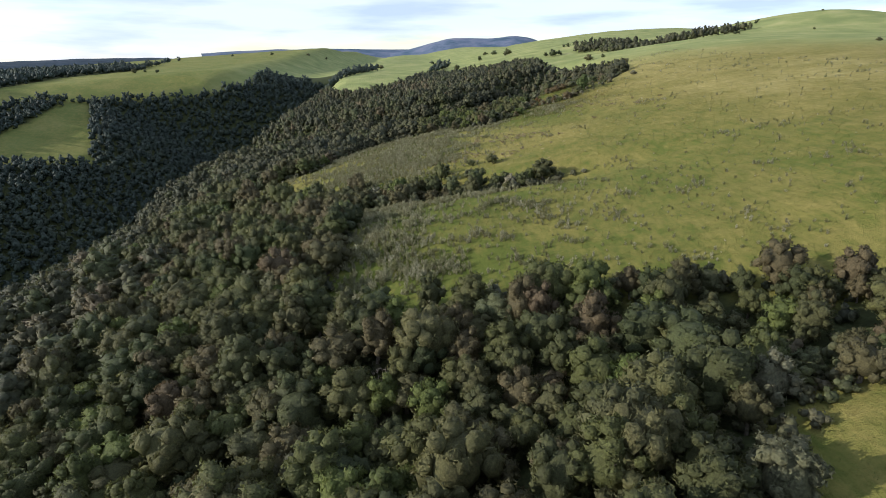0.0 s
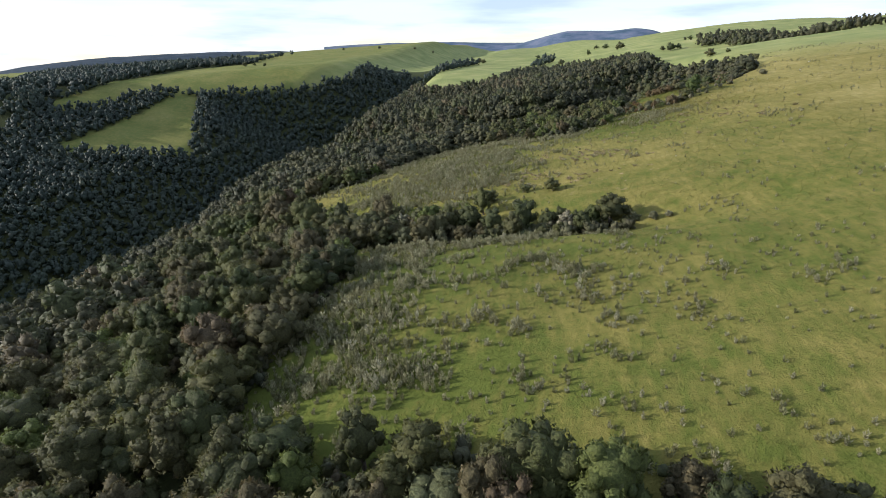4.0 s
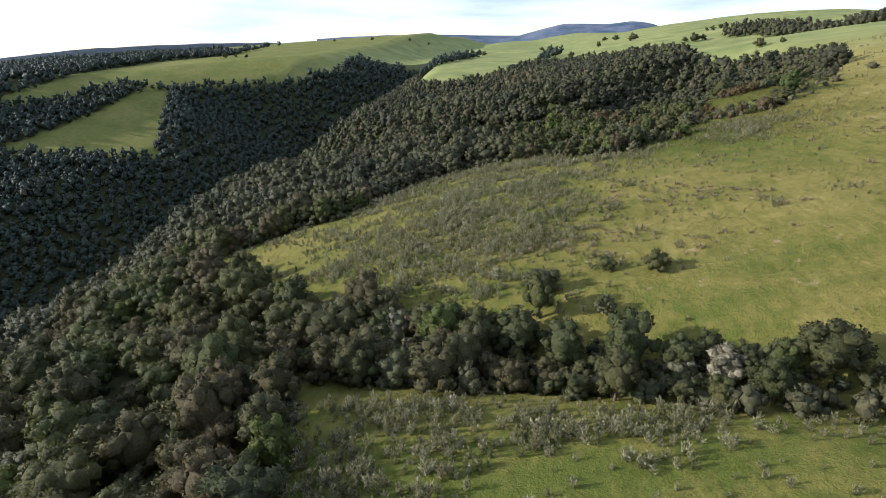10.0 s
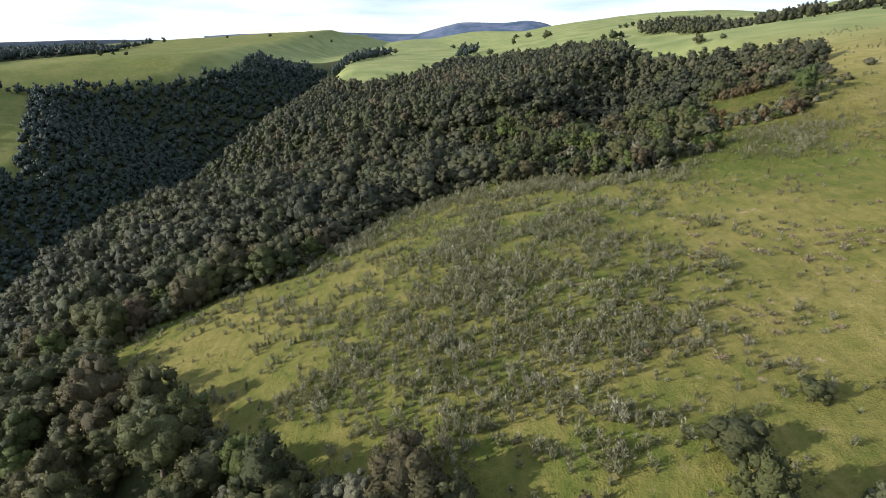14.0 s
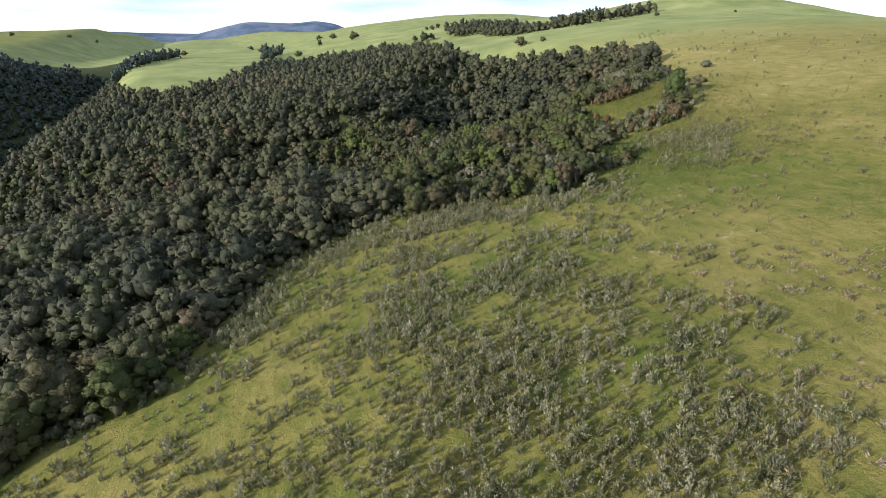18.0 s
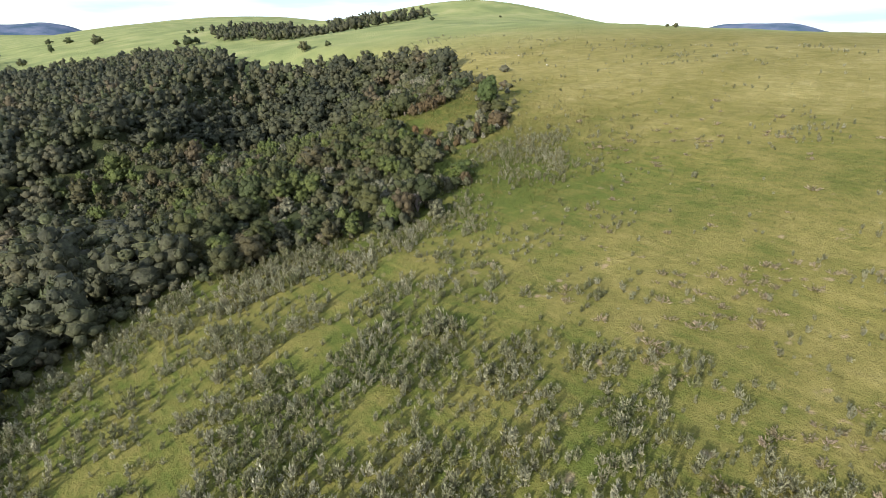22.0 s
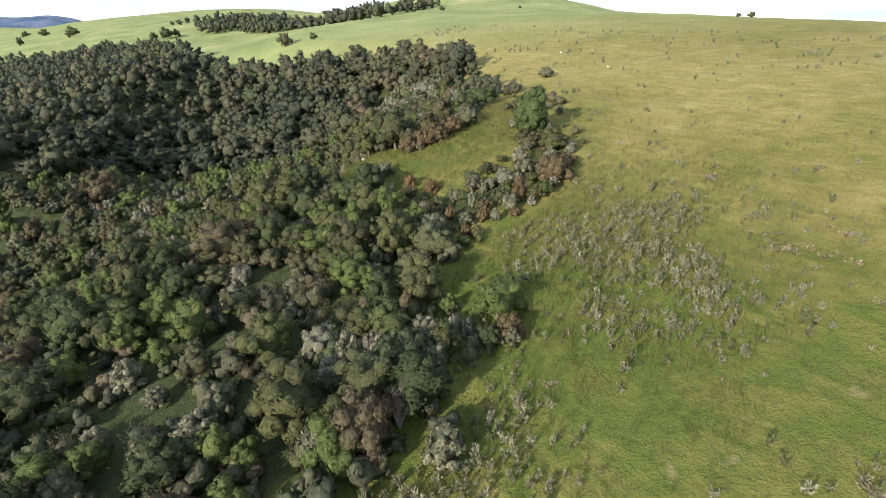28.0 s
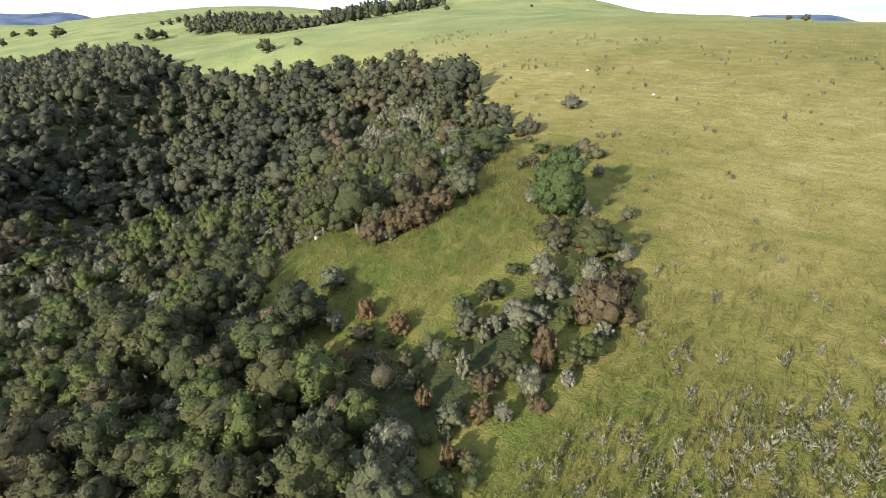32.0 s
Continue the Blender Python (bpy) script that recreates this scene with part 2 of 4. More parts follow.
# Cropped pasture grass, lightened to paint in the brightness of grazing view.
cropped = ramp_node(nt, noise_node(nt, co, 0.045, 5.0, 0.6), [(0.36, (0.165, 0.195, 0.072)), (0.55, (0.235, 0.252, 0.096)), (0.70, (0.300, 0.292, 0.128))])
grass_col = mix_node(nt, past_at.outputs["Fac"], grass_col, cropped)
bare = ramp_node(nt, noise_node(nt, co, 0.55, 3.0, 0.5), [(0.66, (0.0, 0.0, 0.0)), (0.74, (0.7, 0.7, 0.7))])
bare_at = nt.nodes.new("ShaderNodeAttribute")
bare_at.attribute_name = "bare"
bare_f = math_node(nt, "MULTIPLY", bare, bare_at.outputs["Fac"])
grass_col = mix_node(nt, bare_f, grass_col, (0.33, 0.235, 0.155))
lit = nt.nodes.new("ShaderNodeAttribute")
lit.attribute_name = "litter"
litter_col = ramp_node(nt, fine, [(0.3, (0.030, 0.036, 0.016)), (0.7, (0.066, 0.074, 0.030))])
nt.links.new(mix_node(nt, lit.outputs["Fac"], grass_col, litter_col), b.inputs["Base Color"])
bmp = nt.nodes.new("ShaderNodeBump")
bmp.inputs["Strength"].default_value = 0.9
bmp.inputs["Distance"].default_value = 0.22
lumpy = noise_node(nt, co, 0.75, 4.0, 0.6)
hgt = math_node(nt, "ADD", math_node(nt, "ADD", fine, math_node(nt, "MULTIPLY", lumpy, 1.3)), math_node(nt, "MULTIPLY", noise_node(nt, co, 6.0, 4.0, 0.7), 0.5))
nt.links.new(hgt, bmp.inputs["Height"])
nt.links.new(bmp.outputs["Normal"], b.inputs["Normal"])

# Distance haze is painted into these two base colours as blue-grey.
hazed_hill, nt, b = material("hazed_hill", 0.95, 0.05)
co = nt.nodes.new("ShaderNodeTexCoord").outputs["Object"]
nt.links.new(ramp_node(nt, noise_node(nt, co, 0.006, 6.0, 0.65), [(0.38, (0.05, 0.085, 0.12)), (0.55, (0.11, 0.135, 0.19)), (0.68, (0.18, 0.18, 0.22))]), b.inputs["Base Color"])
hazed_wood, nt, b = material("hazed_wood", 0.95, 0.05)
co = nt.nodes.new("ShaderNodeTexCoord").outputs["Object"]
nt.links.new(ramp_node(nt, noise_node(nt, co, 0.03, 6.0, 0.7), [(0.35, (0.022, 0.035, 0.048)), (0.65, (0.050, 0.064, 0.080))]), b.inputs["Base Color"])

# ---- the lie of the land ----


def ease(v, a, b_):
    t = np.clip((v - a) / (b_ - a), 0, 1)
    return t * t * (3 - 2 * t)


def soft_min(a, b_, k):
    h = np.clip(0.5 + 0.5 * (b_ - a) / k, 0, 1)
    return b_ + (a - b_) * h - k * h * (1 - h)


def knoll(x, y, cx, cy, high, rx, ry=None):
    return high * np.exp(-((x - cx) / rx) ** 2 - ((y - cy) / (ry or rx)) ** 2)


def stream(x, y, line):
    """Distance to a stream's line, the bed's height at the nearest place, and the side (1: left bank looking up the stream)."""
    best, z, side = np.full(np.shape(x), 1e9), np.zeros(np.shape(x)), np.ones(np.shape(x))
    for (x0, y0, z0), (x1, y1, z1) in zip(line, line[1:]):
        dx, dy = x1 - x0, y1 - y0
        t = np.clip(((x - x0) * dx + (y - y0) * dy) / (dx * dx + dy * dy), 0, 1)
        d = np.hypot(x - x0 - t * dx, y - y0 - t * dy)
        m = d < best
        best, z = np.where(m, d, best), np.where(m, z0 + t * (z1 - z0), z)
        side = np.where(m, np.where(dx * (y - y0) - dy * (x - x0) > 0, 1.0, -1.0), side)
    return best, z, side


def lattice(ix, iy, seed):
    h = (ix.astype(np.int64) * 374761393 + iy.astype(np.int64) * 668265263 + seed * 1442695041) & 0x7FFFFFFF
    h = ((h ^ (h >> 13)) * 1274126177) & 0x7FFFFFFF
    return ((h ^ (h >> 16)) & 0xFFFF) / 65535.0


def rumple(x, y, size, seed=0):
    """Smooth noise in -1..1 with features of that size in metres."""
    u, v = np.asarray(x, float) / size, np.asarray(y, float) / size
    iu, iv = np.floor(u), np.floor(v)
    fu, fv = u - iu, v - iv
    fu, fv = fu * fu * (3 - 2 * fu), fv * fv * (3 - 2 * fv)
    a, b_ = lattice(iu, iv, seed), lattice(iu + 1, iv, seed)
    c, d = lattice(iu, iv + 1, seed), lattice(iu + 1, iv + 1, seed)
    return ((a + (b_ - a) * fu) * (1 - fv) + (c + (d - c) * fu) * fv) * 2 - 1


RAVINE = [(-420, -300, -110), (-270, -40, -90), (-196, 120, -68), (-172, 230, -61), (-140, 330, -45),
          (-122, 400, -34), (-108, 470, -20), (-95, 540, 4), (-85, 640, 38)]
SIDE_VALLEY = [(-135, 300, -45), (-60, 278, -11), (0, 262, -3), (28, 266, 3), (48, 290, 7.5), (60, 312, 16), (75, 345, 28)]


def height(x, y):
    x, y = np.asarray(x, float), np.asarray(y, float)
    d, bed, side = stream(x, y, RAVINE)
    e = np.sqrt(d * d + 64) - 8
    wall = 95 + 45 * np.exp(-((y - 490) / 45) ** 2)
    deep = 0.32 * wall
    left_bank = 0.099 * e + 0.0005 * e * e - deep * np.clip(1 - e / wall, 0, 1)
    right_bank = (0.55 + 0.5 * ease(y, 180, 320)) * e - deep * np.exp(-e / 5)
    valley = bed + np.where(side > 0, left_bank, right_bank)
    q = np.clip(x - 60, 0, 161)
    right = 12.8 + 0.2354 * np.minimum(x, 221) - 0.00069 * q * q - 0.02 * np.clip(x - 221, 0, 900) + 0.0164 * (y - 150)
    right += knoll(x, y, 345, 480, 26, 105) - knoll(x, y, 165, 475, 9, 90, 60) + knoll(x, y, 460, 1010, 27, 230) - knoll(x, y, 120, 1400, 16, 170, 330) - knoll(x, y, 208, 246, 1.6, 45, 50)
    right += 0.055 * np.clip(y - 225, -60, 45) * ease(x, 90, 190)
    right += 22 * ease(y, 280, 520) * ease(-x, -60, 100)
    left = 24.7 + 0.068 * (np.clip(x, -1900, 400) + 250) + 0.0414 * (np.clip(y, -400, 1300) - 550)
    upland = right + (left - right) * ease(-x, 100, 200)
    d2, bed2, _ = stream(x, y, SIDE_VALLEY)
    e2 = np.sqrt(d2 * d2 + 16) - 4
    h = soft_min(soft_min(upland, valley, 10), bed2 + 0.36 * e2 + 0.0030 * e2 * e2, 4)
    h += knoll(x, y, -4, 156, 2.2, 26, 22) + knoll(x, y, -6, 89, 2.2, 26, 16) + knoll(x, y, 57, 222, 1.6, 14) + knoll(x, y, 34, 272, 7, 20, 26) + knoll(x, y, 52, 232, 1.6, 8)
    h -= 2.8 * np.exp(-((y - 118.5 + 0.36 * np.clip(x, -45, 34)) / 7) ** 2) * ease(x, 60, 20)
    h -= 3.8 * np.exp(-((y - 42 - 0.1 * x) / 13) ** 2) * ease(x, 90, 20)
    far = np.hypot(x, y - 150)
    h += 0.07 * rumple(x, y, 2.9, 4) + 0.18 * rumple(x, y, 5.5, 1) + 0.35 * rumple(x, y, 21, 2) + 3.5 * rumple(x, y, 170, 3) * ease(far, 350, 700)
    h -= 0.000006 * np.clip(far - 1200, 0, None) ** 2
    return h


def inside(x, y, ring):
    hit = np.zeros(np.shape(x), bool)
    for (x0, y0), (x1, y1) in zip(ring, ring[1:] + ring[:1]):
        if y0 != y1:
            hit ^= ((y0 > y) != (y1 > y)) & (x < (x1 - x0) * (y - y0) / (y1 - y0) + x0)
    return hit


# Edges of grass and forest, as rings of x, y
START_MEADOW = [(0, -400), (5, 0), (18, 20), (24, 28), (30, 33), (40, 37), (90, 39), (900, 40), (900, -400)]
MEADOW = [(900, 48), (75, 48), (43, 50), (38, 52.5), (32, 56), (22, 57.5), (17, 59), (9, 61), (0, 60), (-9, 62), (-13, 68),
          (-12, 80), (-11, 90), (-13, 105), (-18, 118), (-26, 138), (-36, 145), (-46, 152), (-56, 166), (-50, 170), (-45, 174),
          (-31, 174), (-26, 184), (-20, 194), (-13, 198), (-3, 199), (8, 195), (20, 188), (25, 186), (28, 191), (32, 197),
          (39, 200), (48, 199), (56, 200), (63, 203), (66, 209), (73, 215), (78, 228), (84, 238), (90, 248), (97, 264), (98, 287),
          (97, 305), (91, 326), (86, 346), (82, 372), (86, 420), (84, 470), (64, 508), (36, 520), (14, 484), (-4, 448), (-16, 418), (-36, 402), (-60, 424), (-74, 480), (-80, 560), (-82, 650), (-60, 2600), (3000, 2600)]
GULLY_WOOD = [(-26, 118), (-10, 116), (3, 112.5), (12, 110), (24, 106.5), (28, 106), (29, 111), (22, 114), (14, 117.5), (7, 121), (0, 124.5), (-8, 128), (-18, 132), (-30, 139)]
GLADE = [(52, 231), (53.9, 242.6), (49, 236), (43.4, 223.6), (41.2, 219.7), (43.1, 216.1), (45.0, 212.5), (47.1, 209.8), (50.3, 210.0), (53.0, 210.0), (56.6, 209.8), (59.2, 211.3), (62.8, 214.5),
         (68.4, 219.6), (76, 228), (72, 231), (67.3, 223.8), (61.8, 219.0), (56.8, 217.7), (53.0, 217.8), (50.6, 218.7), (50.6, 221.7), (50.9, 225.6)]
SILVER_THICKET = [(53, 232), (56, 222), (61, 220.5), (67, 226), (74, 235), (82, 246), (89, 260), (92, 272), (82, 270), (68, 254), (57, 246)]
WEDGE = [(-283, 480), (-285, 447), (-290, 403), (-300, 356), (-262, 372), (-222, 388), (-246, 436), (-268, 484)]
PLATEAU = [(-120, 700), (-150, 680), (-161, 640), (-166, 584), (-188, 551), (-224, 523), (-263, 498), (-272, 489), (-286, 485), (-300, 477),
           (-318, 434), (-336, 404), (-346, 418), (-339, 462), (-366, 620), (-318, 706), (-335, 735), (-350, 900), (-400, 2600), (-60, 2600), (-60, 700)]
FAR_LEFT = [(-345, 742), (-570, 935), (-694, 963), (-768, 921), (-516, 562), (-900, 600), (-3000, 900), (-3000, 3000), (-400, 3000), (-350, 900)]


def meadow(x, y):
    g = inside(x, y, START_MEADOW) | inside(x, y, PLATEAU) | inside(x, y, WEDGE) | inside(x, y, FAR_LEFT) | inside(x, y, GLADE)
    return g | (inside(x, y, MEADOW) & ~inside(x, y, GULLY_WOOD)) | (np.hypot(x, y) > 1500)


def dry_and_lit(x, y):
    """How straw-coloured the grass is: 0 lush green, 1 straw. The rise with x also paints in grazing light."""
    # The x terms pale the upper slope: drier grass plus painted grazing-angle brightness.
    d = 0.18 - 0.06 * ease(-y, -112, -90) + 0.13 * ease(x, 0, 40) * ease(y, 96, 128) + 0.26 * ease(x + 0.15 * (y - 170), 32, 80) + knoll(x, y, 24, 146, 0.16, 16) - knoll(x, y, 33, 195, 0.26, 12) - knoll(x, y, 55, 219, 0.55, 15)
    d += 0.13 * rumple(x, y, 31, 61) + 0.15 * rumple(x, y, 10, 62) + 0.08 * np.exp(-((y - 192 - 0.85 * np.minimum(x, 0)) / 8) ** 2) * ease(-x, -26, 0)
    return d - knoll(x, y, -8, 85, 0.10, 16, 30) - knoll(x, y, 47, 182, 0.14, 17)


def steps(*runs):
    out = [runs[0][0]]
    for a, b_, s in runs:
        n = max(1, int(round((b_ - a) / s)))
        out += [a + (b_ - a) * (i + 1) / n for i in range(n)]
    return np.array(out)


def mesh_of(name, verts, faces, mat, tint=None, smooth=False, normals=None):
    """A mesh from arrays of vertices and of faces with one number of corners; normals: how each vertex is to shade."""
    me = bpy.data.meshes.new(name)
    k = faces.shape[1]
    me.vertices.add(len(verts))
    me.vertices.foreach_set("co", np.asarray(verts, np.float32).ravel())
    me.loops.add(faces.size)
    me.loops.foreach_set("vertex_index", faces.astype(np.int32).ravel())
    me.polygons.add(len(faces))
    me.polygons.foreach_set("loop_start", np.arange(0, faces.size, k, dtype=np.int32))
    if smooth or normals is not None:
        me.polygons.foreach_set("use_smooth", np.ones(len(faces), bool))
    if tint is not None:
        me.attributes.new("tint", "FLOAT", "POINT").data.foreach_set("value", np.asarray(tint, np.float32))
    me.materials.append(mat)
    me.update(calc_edges=True)
    if normals is not None:
        me.attributes.new("custom_normal", "FLOAT_VECTOR", "POINT").data.foreach_set("vector", np.asarray(normals, np.float32).ravel())
    return me


gx = steps((-4800, -900, 260), (-900, -440, 30), (-440, -70, 5), (-70, 130, 1.7), (130, 360, 5), (360, 900, 30), (900, 4800, 260))
gy = steps((-600, -60, 30), (-60, 10, 5), (10, 245, 1.7), (245, 700, 5), (700, 1400, 25), (1400, 4800, 170))
GX, GY = np.meshgrid(gx, gy)
gv = np.stack([GX.ravel(), GY.ravel(), height(GX, GY).ravel()], 1)
nx, ny = len(gx), len(gy)
gi = (np.arange(ny - 1)[:, None] * nx + np.arange(nx - 1)[None, :]).ravel()
ground_mesh = mesh_of("ground", gv, np.stack([gi, gi + 1, gi + nx + 1, gi + nx], 1), ground_mat, smooth=True)
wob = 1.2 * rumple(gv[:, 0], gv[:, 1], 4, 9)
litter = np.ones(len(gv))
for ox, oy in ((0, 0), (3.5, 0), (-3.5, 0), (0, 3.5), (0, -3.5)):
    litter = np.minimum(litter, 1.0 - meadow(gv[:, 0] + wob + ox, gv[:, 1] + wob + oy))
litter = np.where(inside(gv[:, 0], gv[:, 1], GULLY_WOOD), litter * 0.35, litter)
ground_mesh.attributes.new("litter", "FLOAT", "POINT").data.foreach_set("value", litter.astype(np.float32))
ground_mesh.attributes.new("dry_lit", "FLOAT", "POINT").data.foreach_set("value", dry_and_lit(gv[:, 0], gv[:, 1]).astype(np.float32))
# Paler with distance; cut beyond x = -150 to paint the far wedge's shade.
ground_mesh.attributes.new("pasture", "FLOAT", "POINT").data.foreach_set("value", (ease(np.hypot(gv[:, 0] - 30, gv[:, 1] - 130), 130, 230) * (1 - 0.7 * ease(-gv[:, 0], 150, 220))).astype(np.float32))
bare_zone = np.exp(-((gv[:, 0] - 22) / 22) ** 2 - ((gv[:, 1] - 150) / 26) ** 2)
ground_mesh.attributes.new("bare", "FLOAT", "POINT").data.foreach_set("value", np.clip(bare_zone * 1.8, 0, 1).astype(np.float32))
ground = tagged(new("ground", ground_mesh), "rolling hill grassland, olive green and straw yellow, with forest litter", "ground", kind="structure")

# ---- far hills ----


def hill_range(name, az0, az1, dist, tops, mat, label, foot=-60.0):
    """A range of far hills seen between two azimuths (degrees from +y towards +x), tops in metres along it."""
    n, m = 90, 9
    a = np.radians(np.linspace(az0, az1, n))
    crest = np.interp(np.linspace(0, 1, n), np.linspace(0, 1, len(tops)), tops)
    k = np.ones(7) / 7
    crest = np.convolve(np.pad(crest, 3, mode="edge"), k, "valid")
    v = []
    for j in range(m):
        s = j / (m - 1)
        prof = math.sin(math.pi * min(1.0, s * 0.62 + 0.0)) if s < 1 else math.sin(math.pi * 0.62)
        r = dist - 520 + 900 * s
        hx, hy = r * np.sin(a), r * np.cos(a)
        hz = foot + (crest - foot) * prof + prof * dist * 0.0012 * rumple(hx, hy, dist * 0.03, 5)
        v.append(np.stack([hx, hy + 100, hz], 1))
    v = np.concatenate(v)
    i = (np.arange(m - 1)[:, None] * n + np.arange(n - 1)[None, :]).ravel()
    ob = new(name, mesh_of(name, v, np.stack([i, i + n, i + n + 1, i + 1], 1), mat, smooth=True))
    return tagged(ob, label, "hills", kind="structure")


# The blue of these ranges is aerial haze held in their materials.
hill_range("backdrop", -2.5, 13.5, 3900, [70, 100, 140, 174, 174, 172, 186, 174, 110], hazed_hill, "far mountain with a flat top, blue-grey from painted haze")
hill_range("backdrop", 16, 44, 4100, [60, 150, 165, 200, 225, 232, 215, 190, 150], hazed_hill, "far mountain range behind green hills, blue-grey from painted haze")
hill_range("backdrop", 64, 80, 3900, [60, 150, 202, 204, 202, 192, 150, 120, 100], hazed_hill, "far table hill, blue-grey from painted haze")
hill_range("backdrop", -48, -19, 2300, [-40, 0, 18, 30, 38, 40, 30], hazed_wood, "dark far wooded ridge, blue-green from painted haze", -80.0)
hill_range("backdrop", -20, 22, 4600, [70, 104, 112, 108, 116, 112, 104, 96], hazed_hill, "low far hills along the horizon, blue-grey from painted haze")

# ---- plants ----
rng = np.random.default_rng(7)
PHI = (1 + 5 ** 0.5) / 2
ICO_V = np.array([(-1, PHI, 0), (1, PHI, 0), (-1, -PHI, 0), (1, -PHI, 0), (0, -1, PHI), (0, 1, PHI), (0, -1, -PHI), (0, 1, -PHI),
                  (PHI, 0, -1), (PHI, 0, 1), (-PHI, 0, -1), (-PHI, 0, 1)]) / math.hypot(1, PHI)


def hull_faces(v):
    """The 20 faces of the icosahedron, found from its vertices."""
    edge = min(np.linalg.norm(v[0] - w) for w in v[1:]) * 1.01
    near = [[np.linalg.norm(a - b_) < edge for b_ in v] for a in v]
    out = []
    for i in range(12):
        for j in range(i + 1, 12):
            for k in range(j + 1, 12):
                if near[i][j] and near[j][k] and near[i][k]:
                    up = np.dot(np.cross(v[j] - v[i], v[k] - v[i]), v[i]) > 0
                    out.append((i, j, k) if up else (i, k, j))
    return np.array(out)


ICO_F = hull_faces(ICO_V)


def unit(v):
    return v / np.maximum(np.linalg.norm(v, axis=-1, keepdims=True), 1e-9)


def finer(v, f):
    """Each triangle cut in four, the new corners pushed out to the sphere."""
    pts, idx, out = [tuple(p) for p in v], {}, []

    def mid_point(a, b_):
        key = (min(a, b_), max(a, b_))
        if key not in idx:
            idx[key] = len(pts)
            pts.append(tuple(unit(np.array(pts[a]) + np.array(pts[b_]))))
        return idx[key]

    for a, b_, c in f:
        ab, bc, ca = mid_point(a, b_), mid_point(b_, c), mid_point(c, a)
        out += [(a, ab, ca), (b_, bc, ab), (c, ca, bc), (ab, bc, ca)]
    return np.array(pts), np.array(out)


BALL_V, BALL_F = finer(ICO_V, ICO_F)


def facing(v, f, want):
    """The triangles, each turned so that its front looks the way that is wanted of it."""
    t = v[f]
    back = np.sum(np.cross(t[:, 1] - t[:, 0], t[:, 2] - t[:, 0]) * want, 1) < 0
    return np.where(back[:, None], f[:, ::-1], f)


def sprays(r, pos, out, size, wild=0.7, long=1.25):
    """Leaf sprays: small triangles lying loosely on the crown's skin, some standing out of it; they shade as the skin does."""
    n = len(pos)
    loose = np.where(r.uniform(0, 1, (n, 1)) < 0.5, 0.9, 0.0)
    nrm = unit(out + wild * r.normal(size=(n, 3)))
    tip = np.array([0, 0, 0.6]) + 0.7 * r.normal(size=(n, 3))
    tip = unit(unit(tip - nrm * np.sum(tip * nrm, 1, keepdims=True)) + loose * out)
    side = unit(np.cross(tip, nrm))
    s = size * r.uniform(0.55, 1.4, (n, 1))
    v = np.stack([pos - tip * s * 0.4 - side * s * 0.40, pos - tip * s * 0.4 + side * s * 0.40, pos + tip * s * (long - 0.4)], 1).reshape(-1, 3)
    return v, facing(v, np.arange(n * 3).reshape(-1, 3), out), np.repeat(unit(out + 0.45 * nrm), 3, 0)


def crown_arrays(r, radius, high, lumps, leaves, leaf, fine=True, slender=0.0):
    """A crown with its base at z = 0: a body, boughs that bulge out all over it, and a coat of leaf sprays. slender: how far it narrows to the top."""
    axes = np.array([radius, radius, high * 0.52])
    mid_z = np.array([0, 0, high * 0.48])
    core_v, core_f = (BALL_V, BALL_F) if fine else (ICO_V, ICO_F)
    up = np.clip(1 - 1.75 * (np.arange(lumps) + 0.5) / lumps + r.normal(size=lumps) * 0.10, -0.85, 0.98)
    az = np.arange(lumps) * 2.39996 + r.uniform(0, 6.28) + r.normal(size=lumps) * 0.4
    flat = np.where(up < 0, 1 - 0.35 * up * up, np.sqrt(1 - up * up)) * (1 - slender * np.clip(up, 0, 1))
    way = np.stack([flat * np.cos(az), flat * np.sin(az), up], 1)
    rad = radius * r.uniform(0.26, 0.44, lumps) * (1 - 0.35 * slender) * (9.0 / (lumps + 3)) ** 0.25
    c = mid_z + way * axes * r.uniform(0.58, 0.86, (lumps, 1))
    body = mid_z + core_v * axes * (0.68 - 0.22 * slender) * r.uniform(0.88, 1.08, (len(core_v), 1)) * np.where(core_v[:, 2:] > 0, np.array([1 - 0.5 * slender, 1 - 0.5 * slender, 1]), 1)
    vs, fs, ns, k = [body], [core_f], [core_v], len(core_v)
    for p, q, w in zip(c, rad, way):
        vs.append(p + ICO_V * q * 0.92 * r.uniform(0.70, 1.22, (12, 1)))
        fs.append(ICO_F + k)
        ns.append(unit(ICO_V + 0.35 * w))
        k += 12
    pick = r.choice(lumps, leaves, p=rad ** 2 / np.sum(rad ** 2))
    d = unit(unit(r.normal(size=(leaves, 3))) + 0.75 * unit(way[pick]) + np.array([0, 0, 0.25]))
    pos = c[pick] + d * (rad[pick] * r.uniform(0.86, 1.16, leaves))[:, None]
    on_body = np.arange(leaves) < leaves // 5
    skyward = unit(r.normal(size=(leaves, 3)) + np.array([0, 0, 0.5]))
    d = np.where(on_body[:, None], skyward, d)
    pos = np.where(on_body[:, None], mid_z + skyward * axes * (0.76 - 0.35 * slender), pos)
    pos[:, 2] = np.maximum(pos[:, 2], 0.02)
    v, f, n = sprays(r, pos, d, leaf)
    return np.concatenate(vs + [v]), np.concatenate(fs + [f + k]), np.concatenate(ns + [n])


